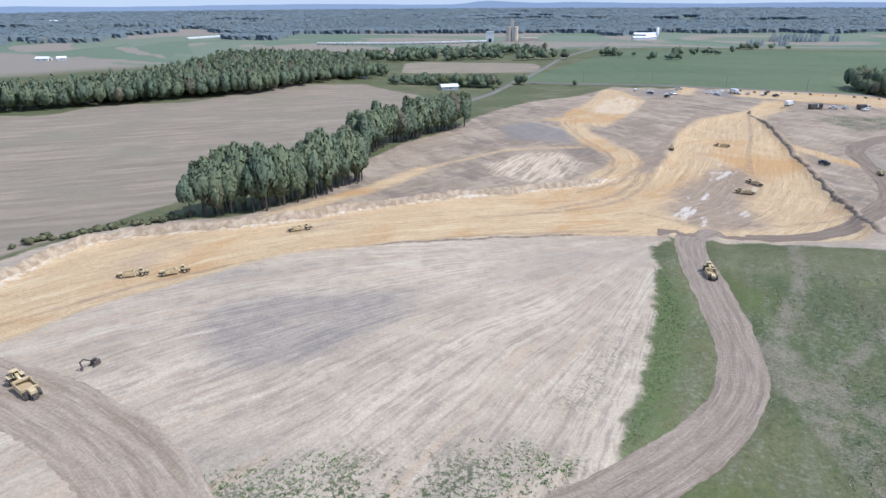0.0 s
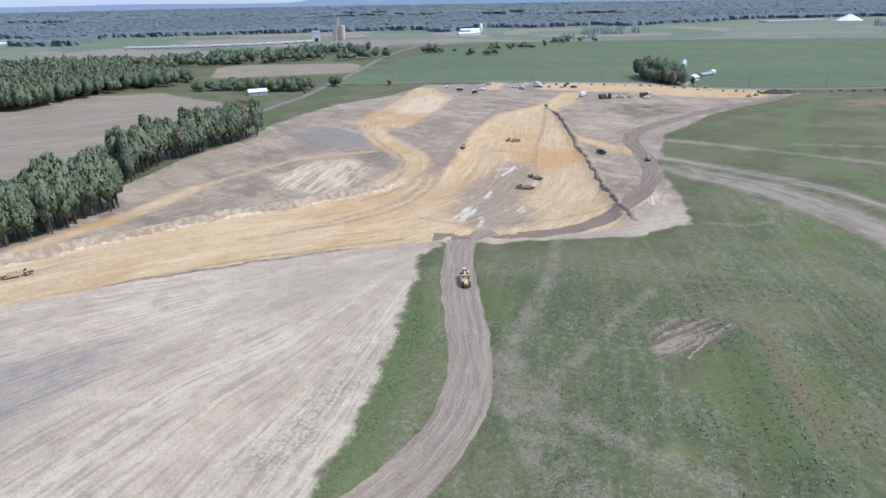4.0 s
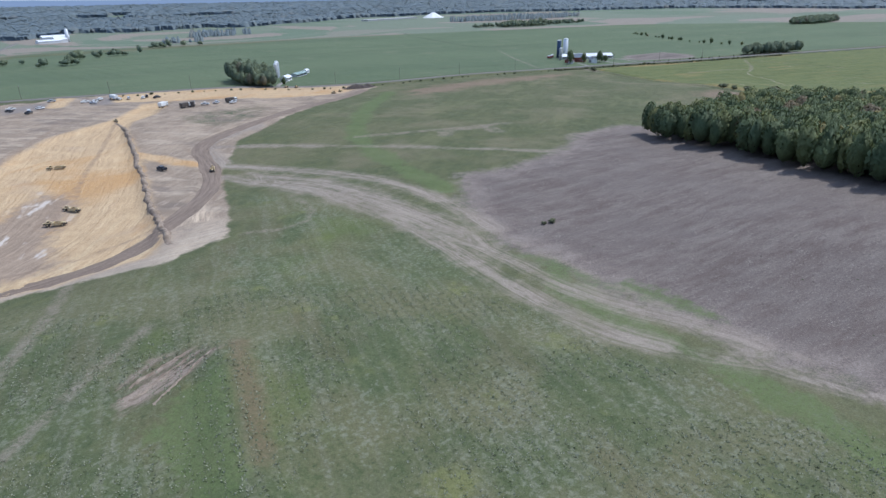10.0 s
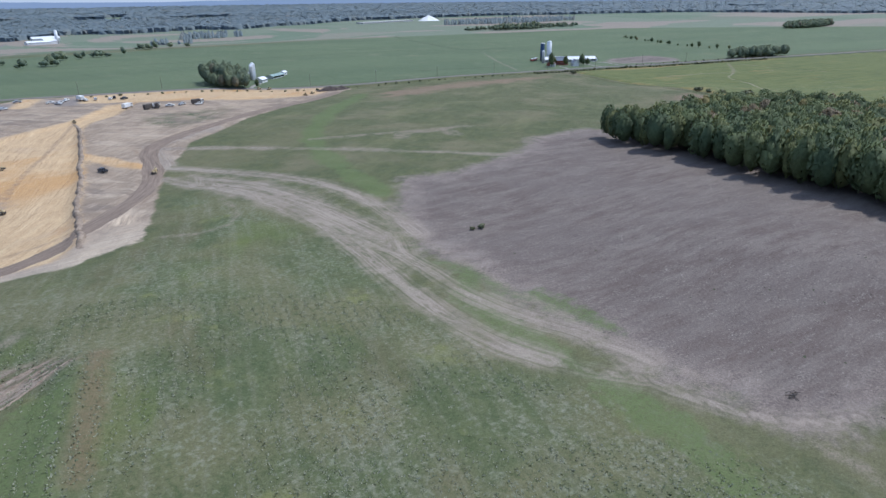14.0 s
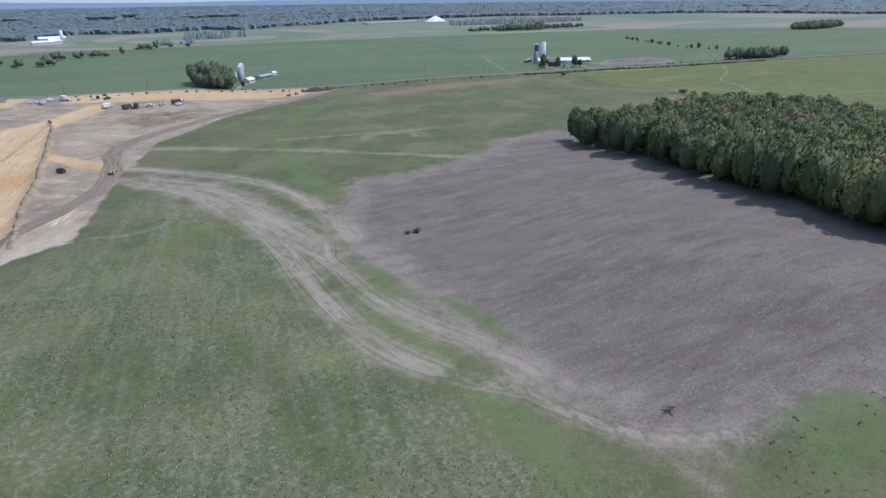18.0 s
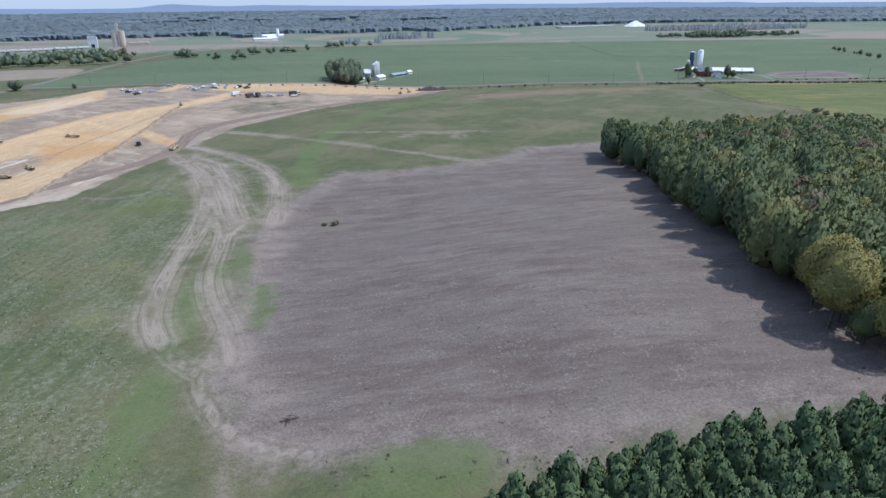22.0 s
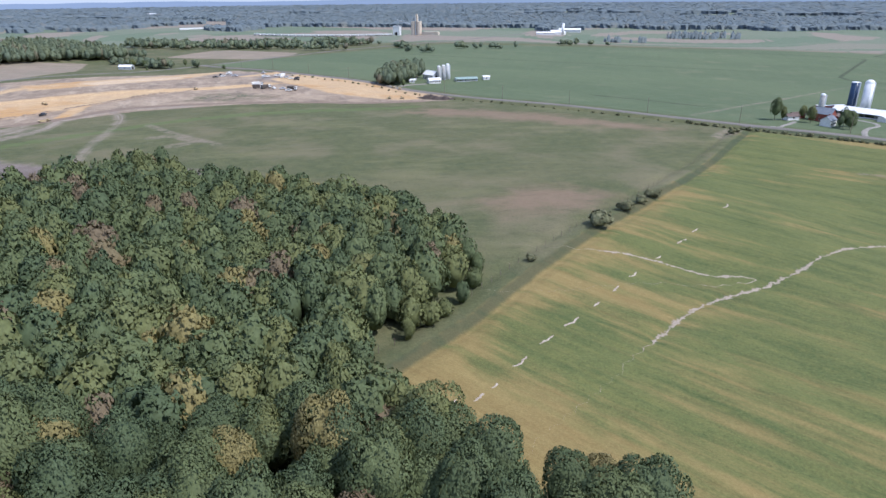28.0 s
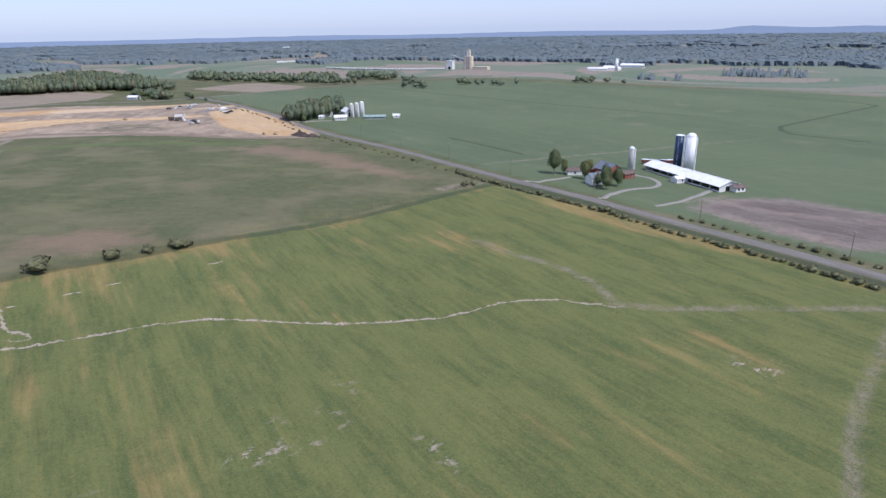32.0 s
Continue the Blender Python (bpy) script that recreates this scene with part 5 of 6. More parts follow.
white_paint = plain("white_farm_paint", (0.64, 0.63, 0.6), (0.72, 0.71, 0.68), 0.6, 0.6)
white_metal = plain("white_sheet_roof", (0.66, 0.66, 0.66), (0.75, 0.75, 0.75), 0.3, 0.45)
grey_metal = plain("galvanised_sheet", (0.42, 0.44, 0.46), (0.55, 0.57, 0.58), 0.4, 0.45, 0.3)
green_metal = plain("weathered_green_roof", (0.2, 0.28, 0.26), (0.3, 0.37, 0.34), 0.4, 0.55)
red_board = plain("faded_red_boards", (0.22, 0.06, 0.045), (0.3, 0.1, 0.075), 0.8, 0.8)
brown_roof = plain("brown_shingles", (0.11, 0.08, 0.07), (0.17, 0.13, 0.115), 1.2, 0.9)
slate_roof = plain("blue_grey_shingles", (0.13, 0.15, 0.18), (0.2, 0.22, 0.25), 1.2, 0.9)
# near-black panels paint the shade behind barn doors and windows
dark_open = plain("shaded_interior", (0.02, 0.02, 0.022), (0.035, 0.033, 0.03), 1.0, 0.9)
concrete = plain("silo_concrete", (0.36, 0.35, 0.33), (0.46, 0.45, 0.42), 0.5, 0.85)
pale_concrete = plain("pale_silo_concrete", (0.5, 0.5, 0.49), (0.58, 0.58, 0.57), 0.5, 0.8)
tan_concrete = plain("tan_elevator_concrete", (0.5, 0.42, 0.32), (0.6, 0.52, 0.42), 0.2, 0.85)
blue_enamel = plain("dark_blue_enamel", (0.025, 0.045, 0.09), (0.04, 0.07, 0.13), 0.5, 0.35)
yellow_paint = plain("dusty_yellow_paint", (0.47, 0.35, 0.17), (0.58, 0.47, 0.3), 1.5, 0.6)
dark_steel = plain("dusty_dark_steel", (0.07, 0.06, 0.05), (0.13, 0.11, 0.095), 2.0, 0.7)
rubber = plain("dusty_tyre_rubber", (0.045, 0.04, 0.037), (0.11, 0.095, 0.08), 2.5, 0.9)
glass = plain("dark_cab_glass", (0.02, 0.025, 0.03), (0.04, 0.045, 0.05), 1.0, 0.12)
pole_wood = plain("grey_pole_wood", (0.16, 0.13, 0.1), (0.23, 0.19, 0.15), 1.5, 0.9)
wire_steel = plain("dull_fence_wire", (0.2, 0.19, 0.18), (0.28, 0.27, 0.26), 2, 0.6)


def wheel(parent, x, y, r, w, seg=18):
    """A tyre with lugs and its rim under it; the axle lies across."""
    bm = bmesh.new()
    m = pose(x, y, r, 90)
    rod(bm, r * 0.94, w, m, seg)
    for k in range(14):
        a = k * 360 / 14
        box(bm, 0.1 * r, w * 1.0, 0.14 * r, x + 0.95 * r * math.sin(radians(a)), y, r + 0.95 * r * math.cos(radians(a)), 0, a, 0)
    bm2 = bmesh.new()
    rod(bm2, r * 0.5, w * 1.08, m, 12)
    rod(bm2, r * 0.18, w * 1.2, m, 8)
    t = part("tyre", bm, rubber, parent)
    part("rim", bm2, yellow_paint, t)


def scraper():
    """Articulated motor scraper, nose along +x."""
    t = thing("scraper", Matrix(), "dusty yellow motor scraper working on the bare earth", "scraper", "earthmovers on the site")
    for x, r in ((4.6, 0.98), (-4.6, 0.98)):
        for y in (-1.25, 1.25):
            wheel(t, x, y, r, 0.85)
    bm = boxes((4.0, 1.5, 0.8, 5.0, 0, 1.25), (0.5, 2.2, 0.9, 7.0, 0, 1.15))
    part("chassis", bm, dark_steel, t)
    part("engine_hood", boxes((2.3, 1.35, 0.95, 5.9, 0, 1.95, 0, 4, 0, 0.12)), yellow_paint, t)
    part("fender", boxes((1.9, 0.85, 0.12, 4.5, -1.3, 2.1, 0, 0, 0, 0.04)), yellow_paint, t)
    part("fender", boxes((1.9, 0.85, 0.12, 4.5, 1.3, 2.1, 0, 0, 0, 0.04)), yellow_paint, t)
    cab = part("cab", boxes((1.3, 1.3, 0.5, 4.1, 0.1, 2.3), (0.1, 0.1, 1.1, 3.5, -.5, 3.0), (0.1, 0.1, 1.1, 3.5, .7, 3.0), (0.1, 0.1, 1.1, 4.7, -.5, 3.0), (0.1, 0.1, 1.1, 4.7, .7, 3.0)), yellow_paint, t)
    part("window", boxes((1.1, 1.1, 0.85, 4.1, 0.1, 2.98)), glass, cab)
    part("roof", boxes((1.5, 1.5, 0.12, 4.1, 0.1, 3.55, 0, 0, 0, 0.05)), yellow_paint, cab)
    bm = bmesh.new()
    rod(bm, 0.09, 1.0, pose(6.1, -0.4, 2.8), 8)
    part("exhaust", bm, dark_steel, t)
    part("gooseneck", boxes((2.6, 0.6, 0.55, 2.2, 0, 2.5, 0, -14), (0.6, 0.6, 1.4, 3.2, 0, 1.9), (0.55, 3.3, 0.5, 1.1, 0, 2.2)), yellow_paint, t)
    for y in (-1.65, 1.65):
        part("bowl_side", boxes((5.6, 0.16, 1.6, -1.2, y, 1.55, 0, 3, 0, 0.03), (2.4, 0.2, 0.35, 0.8, y, 2.25, 0, 18), (0.14, 0.26, 1.4, -0.4, y, 1.5), (0.14, 0.26, 1.4, -2.2, y, 1.5)), yellow_paint, t)
    part("bowl_floor", boxes((5.2, 3.2, 0.15, -1.2, 0, 0.75)), dark_steel, t)
    part("load", boxes((3.6, 3.0, 0.7, -1.3, 0, 1.2, 0, 4, 0, 0.25)), plain_dirt, t, "heap of tan dirt")
    part("apron", boxes((0.18, 3.1, 1.3, 1.55, 0, 1.35, 0, 24), (0.5, 3.1, 0.16, 1.4, 0, 0.75)), yellow_paint, t)
    part("ejector", boxes((0.2, 3.1, 1.7, -3.9, 0, 1.65, 0, -8)), yellow_paint, t)
    part("rear_frame", boxes((2.6, 1.5, 0.8, -5.1, 0, 1.3), (0.3, 1.1, 0.9, -6.7, 0, 1.15), (1.0, 0.5, 0.5, -6.2, 0, 1.2)), dark_steel, t)
    part("rear_engine", boxes((1.9, 1.4, 0.9, -5.2, 0, 2.1, 0, 0, 0, 0.1)), yellow_paint, t)
    return t


def bulldozer():
    t = thing("bulldozer", Matrix(), "dusty yellow bulldozer with its blade down", "bulldozer", "earthmovers on the site")
    for y in (-1.15, 1.15):
        bm = bmesh.new()
        box(bm, 3.4, 0.6, 0.5, 0, y, 0.75)
        for x, r in ((-1.7, 0.5), (1.7, 0.5)):
            rod(bm, r, 0.6, pose(x, y, 0.5, 90), 14)
        box(bm, 3.4, 0.6, 0.5, 0, y, 0.26)
        for k in range(13):
            box(bm, 0.1, 0.64, 0.07, -2.0 + k * 0.33, y, 0.04)
        tr = part("track", bm, dark_steel, t)
        part("track_frame", boxes((2.6, 0.3, 0.35, 0, y, 0.52)), yellow_paint, tr)
    part("hull", boxes((3.0, 1.5, 0.8, 0, 0, 1.1)), yellow_paint, t)
    part("engine_hood", boxes((1.9, 1.1, 0.9, 0.9, 0, 1.9, 0, 3, 0, 0.1)), yellow_paint, t)
    cab = part("cab", boxes((1.4, 1.5, 0.4, -0.8, 0, 1.7), (0.12, 0.12, 1.2, -1.4, -.65, 2.4), (0.12, 0.12, 1.2, -1.4, .65, 2.4), (0.12, 0.12, 1.2, -.2, -.65, 2.4), (0.12, 0.12, 1.2, -.2, .65, 2.4)), yellow_paint, t)
    part("window", boxes((1.1, 1.2, 0.9, -0.8, 0, 2.4)), glass, cab)
    part("roof", boxes((1.7, 1.7, 0.14, -0.8, 0, 3.05, 0, 0, 0, 0.05)), yellow_paint, cab)
    bm = bmesh.new()
    for k in range(6):
        a = radians(-30 + 12 * k)
        box(bm, 0.1, 3.9, 0.3, 2.85 + 0.3 * math.cos(a) - 0.3, 0, 0.25 + k * 0.24, 0, -25 + 10 * k)
    part("blade", bm, yellow_paint, t)
    for y in (-1.55, 1.55):
        part("push_arm", boxes((3.0, 0.2, 0.25, 1.3, y, 0.6)), yellow_paint, t)
    part("ripper", boxes((0.5, 1.8, 0.3, -2.2, 0, 0.9), (0.15, 0.15, 0.9, -2.4, -.6, 0.5), (0.15, 0.15, 0.9, -2.4, .6, 0.5)), dark_steel, t)
    return t


def excavator():
    t = thing("excavator", Matrix(), "small dark excavator with its arm folded up", "excavator")
    for y in (-0.9, 0.9):
        bm = bmesh.new()
        box(bm, 2.4, 0.45, 0.55, 0, y, 0.3)
        for x in (-1.2, 1.2):
            rod(bm, 0.28, 0.45, pose(x, y, 0.3, 90), 12)
        part("track", bm, dark_steel, t)
    part("turntable", boxes((1.5, 1.4, 0.35, 0, 0, 0.65)), dark_steel, t)
    part("house", boxes((2.2, 2.0, 0.9, -0.3, 0, 1.25, 0, 0, 0, 0.1)), dark_steel, t)
    cab = part("cab", boxes((1.1, 0.9, 1.3, 0.4, 0.5, 1.9, 0, 0, 0, 0.06)), dark_steel, t)
    part("window", boxes((0.9, 0.94, 0.7, 0.45, 0.5, 2.1)), glass, cab)
    boom = part("boom", boxes((3.4, 0.35, 0.45, 1.9, -.3, 2.6, 0, -38), (1.6, 0.32, 0.4, 3.7, -.3, 3.55, 0, 12)), dark_steel, t)
    part("stick", boxes((0.35, 0.3, 2.4, 4.4, -.3, 2.3, 0, 10)), dark_steel, t)
    part("bucket", boxes((0.7, 0.9, 0.6, 4.4, -.3, 0.9, 0, 25, 0, 0.1)), dark_steel, t)
    return t


def pickup(paint, label):
    t = thing("pickup_truck", Matrix(), label, "pickup", "vehicles parked on the site")
    for x in (-1.7, 1.7):
        for y in (-0.85, 0.85):
            bm = bmesh.new()
            rod(bm, 0.38, 0.28, pose(x, y, 0.38, 90), 12)
            part("wheel", bm, rubber, t)
    part("body", boxes((5.4, 1.9, 0.55, 0, 0, 0.75, 0, 0, 0, 0.12), (1.6, 1.8, 0.25, 1.8, 0, 1.1, 0, 0, 0, 0.08)), paint, t)
    cab = part("cab", boxes((1.9, 1.7, 0.12, 0.2, 0, 1.78, 0, 0, 0, 0.04), (0.12, 1.6, 0.6, -0.75, 0, 1.45), (2.0, 1.7, 0.15, 0.2, 0, 1.1)), paint, t)
    part("window", boxes((1.85, 1.6, 0.55, 0.25, 0, 1.45)), glass, cab)
    part("cargo_bed", boxes((1.9, 0.1, 0.4, -1.75, -.88, 1.15), (1.9, 0.1, 0.4, -1.75, .88, 1.15), (0.1, 1.8, 0.4, -2.65, 0, 1.15)), paint, t)
    return t


def lorry(paint, length, label):
    t = thing("lorry", Matrix(), label, "lorry", "vehicles parked on the site")
    for x in (-length / 2 + 1, -length / 2 + 2.2, length / 2 - 1):
        for y in (-1.05, 1.05):
            bm = bmesh.new()
            rod(bm, 0.5, 0.4, pose(x, y, 0.5, 90), 12)
            part("wheel", bm, rubber, t)
    part("chassis", boxes((length, 1.0, 0.3, 0, 0, 0.85)), dark_steel, t)
    cab = part("cab", boxes((1.9, 2.3, 2.0, length / 2 - 0.8, 0, 1.9, 0, 0, 0, 0.15)), white_paint, t)
    part("window", boxes((1.5, 2.34, 0.7, length / 2 - 0.6, 0, 2.35)), glass, cab)
    part("cargo_box", boxes((length - 2.4, 2.5, 2.3, -1.2, 0, 2.2, 0, 0, 0, 0.06)), paint, t)
    return t


dn = Nodes("loose_tan_dirt", 0.95)
plain_dirt = dn.color(dn.mix(dn.noise(1.2, 4), (0.3, 0.2, 0.11), (0.5, 0.37, 0.22)))


def put_first(kind, rows, size=1.0):
    """The first row takes the built thing itself, the others copies."""
    for n, (x, y, turn, *lab) in enumerate(rows):
        k = lab[1] if len(lab) > 1 else size
        m = at_ground(x, y, turn, 0.1) @ Matrix.Diagonal((k, k, k, 1))
        ob = kind if n == 0 else copy_thing(kind, m)
        ob.matrix_basis = m
        if lab:
            ob["label"] = lab[0]


put_first(scraper(), [(68, 144, 78, "dusty yellow motor scraper on the rutted haul road", 0.7), (116, 230, 145), (124, 240, 120), (135, 299, 160), (105, 283, 70), (183, 254, 62, "dusty yellow motor scraper on the dark loop road"),
                      (-68, 87, 142, "pale yellow motor scraper on the tan haul road", 0.74), (-76, 140, 20), (-66, 141, 25), (-43, 177, 22)], 0.52)
put_first(bulldozer(), [(191, 394, 80), (343, 456, 10), (350, 452, 30), (357, 410, 160), (366, 414, 20)], 0.62)
put_first(excavator(), [(-60, 94, 250)], 0.55)
red_paint = plain("red_car_paint", (0.3, 0.03, 0.03), (0.36, 0.05, 0.04), 1, 0.35)
dark_paint = plain("dark_car_paint", (0.03, 0.035, 0.045), (0.06, 0.065, 0.075), 1, 0.35)
silver_paint = plain("silver_car_paint", (0.5, 0.51, 0.53), (0.6, 0.61, 0.62), 1, 0.3, 0.3)
put_first(pickup(white_paint, "white pickup truck parked near the highway"), [(158, 490, 20), (164, 470, 80), (201, 484, 10), (206, 480, 30), (222, 480, 100), (236, 472, 60), (271, 406, 15), (254, 412, 140), (212, 488, 45), (150, 502, 70)])
put_first(pickup(dark_paint, "dark pickup truck parked near the highway"), [(162, 462, 40), (240, 476, 70), (167, 268, 100, "dark pickup truck standing on grey soil"), (244, 468, 20), (155, 480, 120)])
put_first(pickup(silver_paint, "silver pickup truck parked near the highway"), [(186, 506, 160), (204, 476, 120), (228, 478, 75), (262, 412, 30), (172, 478, 10)])
put_first(lorry(white_paint, 9, "white box lorry parked near the highway"), [(231, 424, 40), (220, 484, 95)])
put_first(lorry(dark_steel, 8, "dark service lorry with a tank body"), [(240, 410, 20), (246, 413, 60), (272, 410, 5)])


# ---- farm buildings --------------------------------------------------------
def gabled(name, x, y, turn, length, width, eave, ridge, wall, roof, label, category, doors=1, windows=4, over=0.5, group="", open_side=False):
    t = thing(name, at_ground(x, y, turn), label, category, group)
    h, w = length / 2, width / 2
    th = 0.25
    for sx in (-1, 1):
        bm = bmesh.new()
        v = [bm.verts.new((sx * (h - d), yy, zz)) for d in (0, th) for yy, zz in ((-w, -0.6), (w, -0.6), (w, eave), (0, ridge), (-w, eave))]
        bm.faces.new(v[:5])
        bm.faces.new(v[5:][::-1])
        for k in range(5):
            bm.faces.new((v[k], v[(k + 1) % 5], v[5 + (k + 1) % 5], v[5 + k]))
        part("end_wall", bm, wall, t)
    for sy in (-1, 1):
        if open_side:
            n = max(int(length / 6), 3)
            bm = bmesh.new()
            box(bm, length, 0.2, 0.9, 0, sy * (w - .1), 0.1)
            box(bm, length, 0.2, 0.5, 0, sy * (w - .1), eave - .25)
            for k in range(n + 1):
                box(bm, 0.25, 0.22, eave, -h + 0.15 + k * (length - 0.3) / n, sy * (w - .1), eave / 2)
            part("side_wall", bm, wall, t)
        else:
            part("side_wall", boxes((length - 2 * th, th, eave + 0.6, 0, sy * (w - th / 2), (eave - 0.6) / 2)), wall, t)
        a = math.degrees(math.atan2(ridge - eave, w))
        s = math.hypot(ridge - eave, w) + over
        cy, cz = sy * (w + over * 0.7) / 2, (ridge + eave) / 2 - over * 0.18
        slope = part("roof_slope", boxes((length + 2 * over, s, 0.14, 0, cy, cz + 0.1, -sy * a)), roof, t)
        if y < 700:
            for k in range(int(length / 4.4)):
                part("seam", boxes((0.07, s, 0.2, -h + 2.2 + k * 4.4, cy, cz + 0.13, -sy * a)), roof, slope)
        for k in range(windows):
            px = -h + (k + 0.7) * length / (windows + 0.4)
            win = part("window", boxes((1.0, 0.1, 1.1, px, sy * (w + 0.02), min(1.7, eave * .6))), dark_open, t)
            part("frame", boxes((1.2, 0.08, 0.1, px, sy * (w + .03), min(1.7, eave * .6) + .6), (1.2, 0.12, 0.1, px, sy * (w + .03), min(1.7, eave * .6) - .6)), white_paint, win)
    for k in range(doors):
        sx = -1 if k % 2 else 1
        part("door", boxes((0.12, width * 0.36, min(eave * 0.85, 3.4), sx * (h + 0.02), 0, min(eave * 0.85, 3.4) / 2)), dark_open, t)
    part("ridge_cap", boxes((length + 2 * over, 0.5, 0.1, 0, 0, ridge + 0.14)), roof, t)
    return t


def silo(x, y, r, h, body, dome, label, hoops=9, chute=True, round_top=True):
    t = thing("silo", at_ground(x, y), label, "silo")
    bm = bmesh.new()
    rod(bm, r, h + 0.6, pose(0, 0, h / 2 - 0.3), 24)
    for f in bm.faces:
        f.smooth = len(f.verts) == 4
    part("silo_wall", bm, body, t)
    for k in range(hoops):
        bm = bmesh.new()
        rod(bm, r + 0.05, 0.12, pose(0, 0, h * (k + 0.6) / hoops), 24)
        part("hoop", bm, body, t)
    bm = bmesh.new()
    bmesh.ops.create_uvsphere(bm, u_segments=20, v_segments=10, radius=r * 1.02, matrix=Matrix.Translation((0, 0, h)) @ Matrix.Diagonal((1, 1, 0.75 if round_top else 0.22, 1)))
    bmesh.ops.bisect_plane(bm, geom=bm.verts[:] + bm.edges[:] + bm.faces[:], plane_co=(0, 0, h - 0.02), plane_no=(0, 0, -1), clear_outer=True)
    for f in bm.faces:
        f.smooth = True
    part("dome", bm, dome, t)
    if chute:
        part("chute", boxes((0.9, 0.9, h, r + 0.3, 0, h / 2)), dome, t)
        part("ladder", boxes((0.06, 0.06, h, -0.25, -r - 0.2, h / 2), (0.06, 0.06, h, 0.25, -r - 0.2, h / 2), *[(0.5, 0.05, 0.05, 0, -r - 0.2, 0.5 + k) for k in range(int(h) - 1)]), grey_metal, t)
    return t


# the dairy by the highway
BT = -37.5
gabled("cattle_barn", 692, 400, BT, 57, 12.5, 3.0, 5.2, white_paint, white_metal, "long low cattle barn with a white sheet roof", "barn", doors=2, windows=0, open_side=True, over=0.9)
gabled("barn_porch", 689, 391, BT + 90, 7, 5, 2.4, 3.4, white_paint, white_metal, "small white annex in front of the long barn", "shed", windows=1)
part_red = gabled("machine_shed", 718, 384, BT + 90, 6, 5, 2.2, 3.2, white_paint, brown_roof, "small white shed at the end of the long barn", "shed", windows=2)
silo(687, 424, 2.75, 19.0, white_metal, white_metal, "tall white silo with a rounded top behind the barn", 0, True)
silo(680, 428, 2.4, 18.4, blue_enamel, white_metal, "tall dark blue silo with a white cap", 10, True, False)
silo(658, 410, 1.5, 12.0, concrete, white_metal, "slim grey concrete silo by the red barn", 12, True)
gabled("red_barn", 653, 383, -35, 12, 9, 4.8, 8.0, red_board, slate_roof, "old dark red barn with a grey roof", "barn", windows=5)
gabled("red_shed", 662, 388, 60, 7, 5, 2.4, 3.6, red_board, brown_roof, "low red shed beside the slim silo", "shed", windows=2)
house = gabled("farmhouse", 652, 365, 55, 8, 6, 3.6, 5.8, white_paint, slate_roof, "white two-storey farmhouse with a blue-grey roof", "house", windows=4)
part("chimney", boxes((0.6, 0.6, 1.5, 1.2, 0.5, 5.9)), red_board, house)
gabled("garage", 635, 380, 30, 8, 5, 2.4, 3.8, white_paint, brown_roof, "small white garage by the drive", "garage", windows=1)
gabled("machine_shed", 640, 388, 30, 8, 5, 2.2, 3.6, red_board, brown_roof, "low dark red machine shed", "shed", windows=1)


def wagon():
    t = thing("silage_wagon", Matrix(), "rusty red farm wagon on small wheels", "wagon", "wagons by the red barn")
    for x in (-1.6, 1.6):
        for y in (-0.9, 0.9):
            bm = bmesh.new()
            rod(bm, 0.4, 0.25, pose(x, y, 0.4, 90), 10)
            part("wheel", bm, rubber, t)
    part("bed", boxes((5.0, 2.2, 0.15, 0, 0, 0.95)), dark_steel, t)
    part("box", boxes((4.8, 0.1, 1.7, 0, -1.05, 1.8), (4.8, 0.1, 1.7, 0, 1.05, 1.8), (0.1, 2.1, 1.7, -2.4, 0, 1.8), (0.1, 2.1, 1.7, 2.4, 0, 1.8)), red_board, t)
    part("roof", boxes((5.0, 2.4, 0.1, 0, 0, 2.7, 0, 0, 0, 0.04)), white_metal, t)
    return t


put_first(wagon(), [(662, 428, 5), (667, 430, 10), (672, 432, 5), (676, 434, 15)])

# the farm at the edge of the cut
silo(367, 511, 1.5, 11.8, concrete, white_metal, "grey concrete silo with a domed cap", 11)
silo(370, 515, 1.55, 12.2, concrete, white_metal, "grey concrete silo with a domed cap", 11)
silo(373, 519, 1.6, 12.8, pale_concrete, white_metal, "taller pale silo at the end of the row", 12)
gabled("dairy_barn", 367, 495, 38, 11, 7, 2.6, 4.4, white_paint, white_metal, "white barn with a white roof below the silos", "barn", windows=5)
gabled("hay_barn", 358.5, 515, -32, 14, 9, 4.2, 7.4, grey_metal, white_metal, "tall grey barn behind the silos", "barn", windows=2)
gabled("feed_shed", 392, 514, 30, 20, 7, 2.2, 3.4, grey_metal, green_metal, "long open shed with a weathered green roof", "shed", windows=0, open_side=True)
gabled("farmhouse", 344, 504, 20, 7, 5.5, 3.2, 5.2, white_paint, brown_roof, "white farmhouse among dark trees", "house", windows=3)
gabled("milk_house", 348, 490, 20, 5, 4, 2.2, 3.4, white_paint, white_metal, "small white outbuilding beside the drive", "shed", windows=1)
gabled("calf_shed", 408, 526, 30, 6, 4, 2.2, 3.4, white_paint, white_metal, "small white calf shed at the field edge", "shed", windows=1)

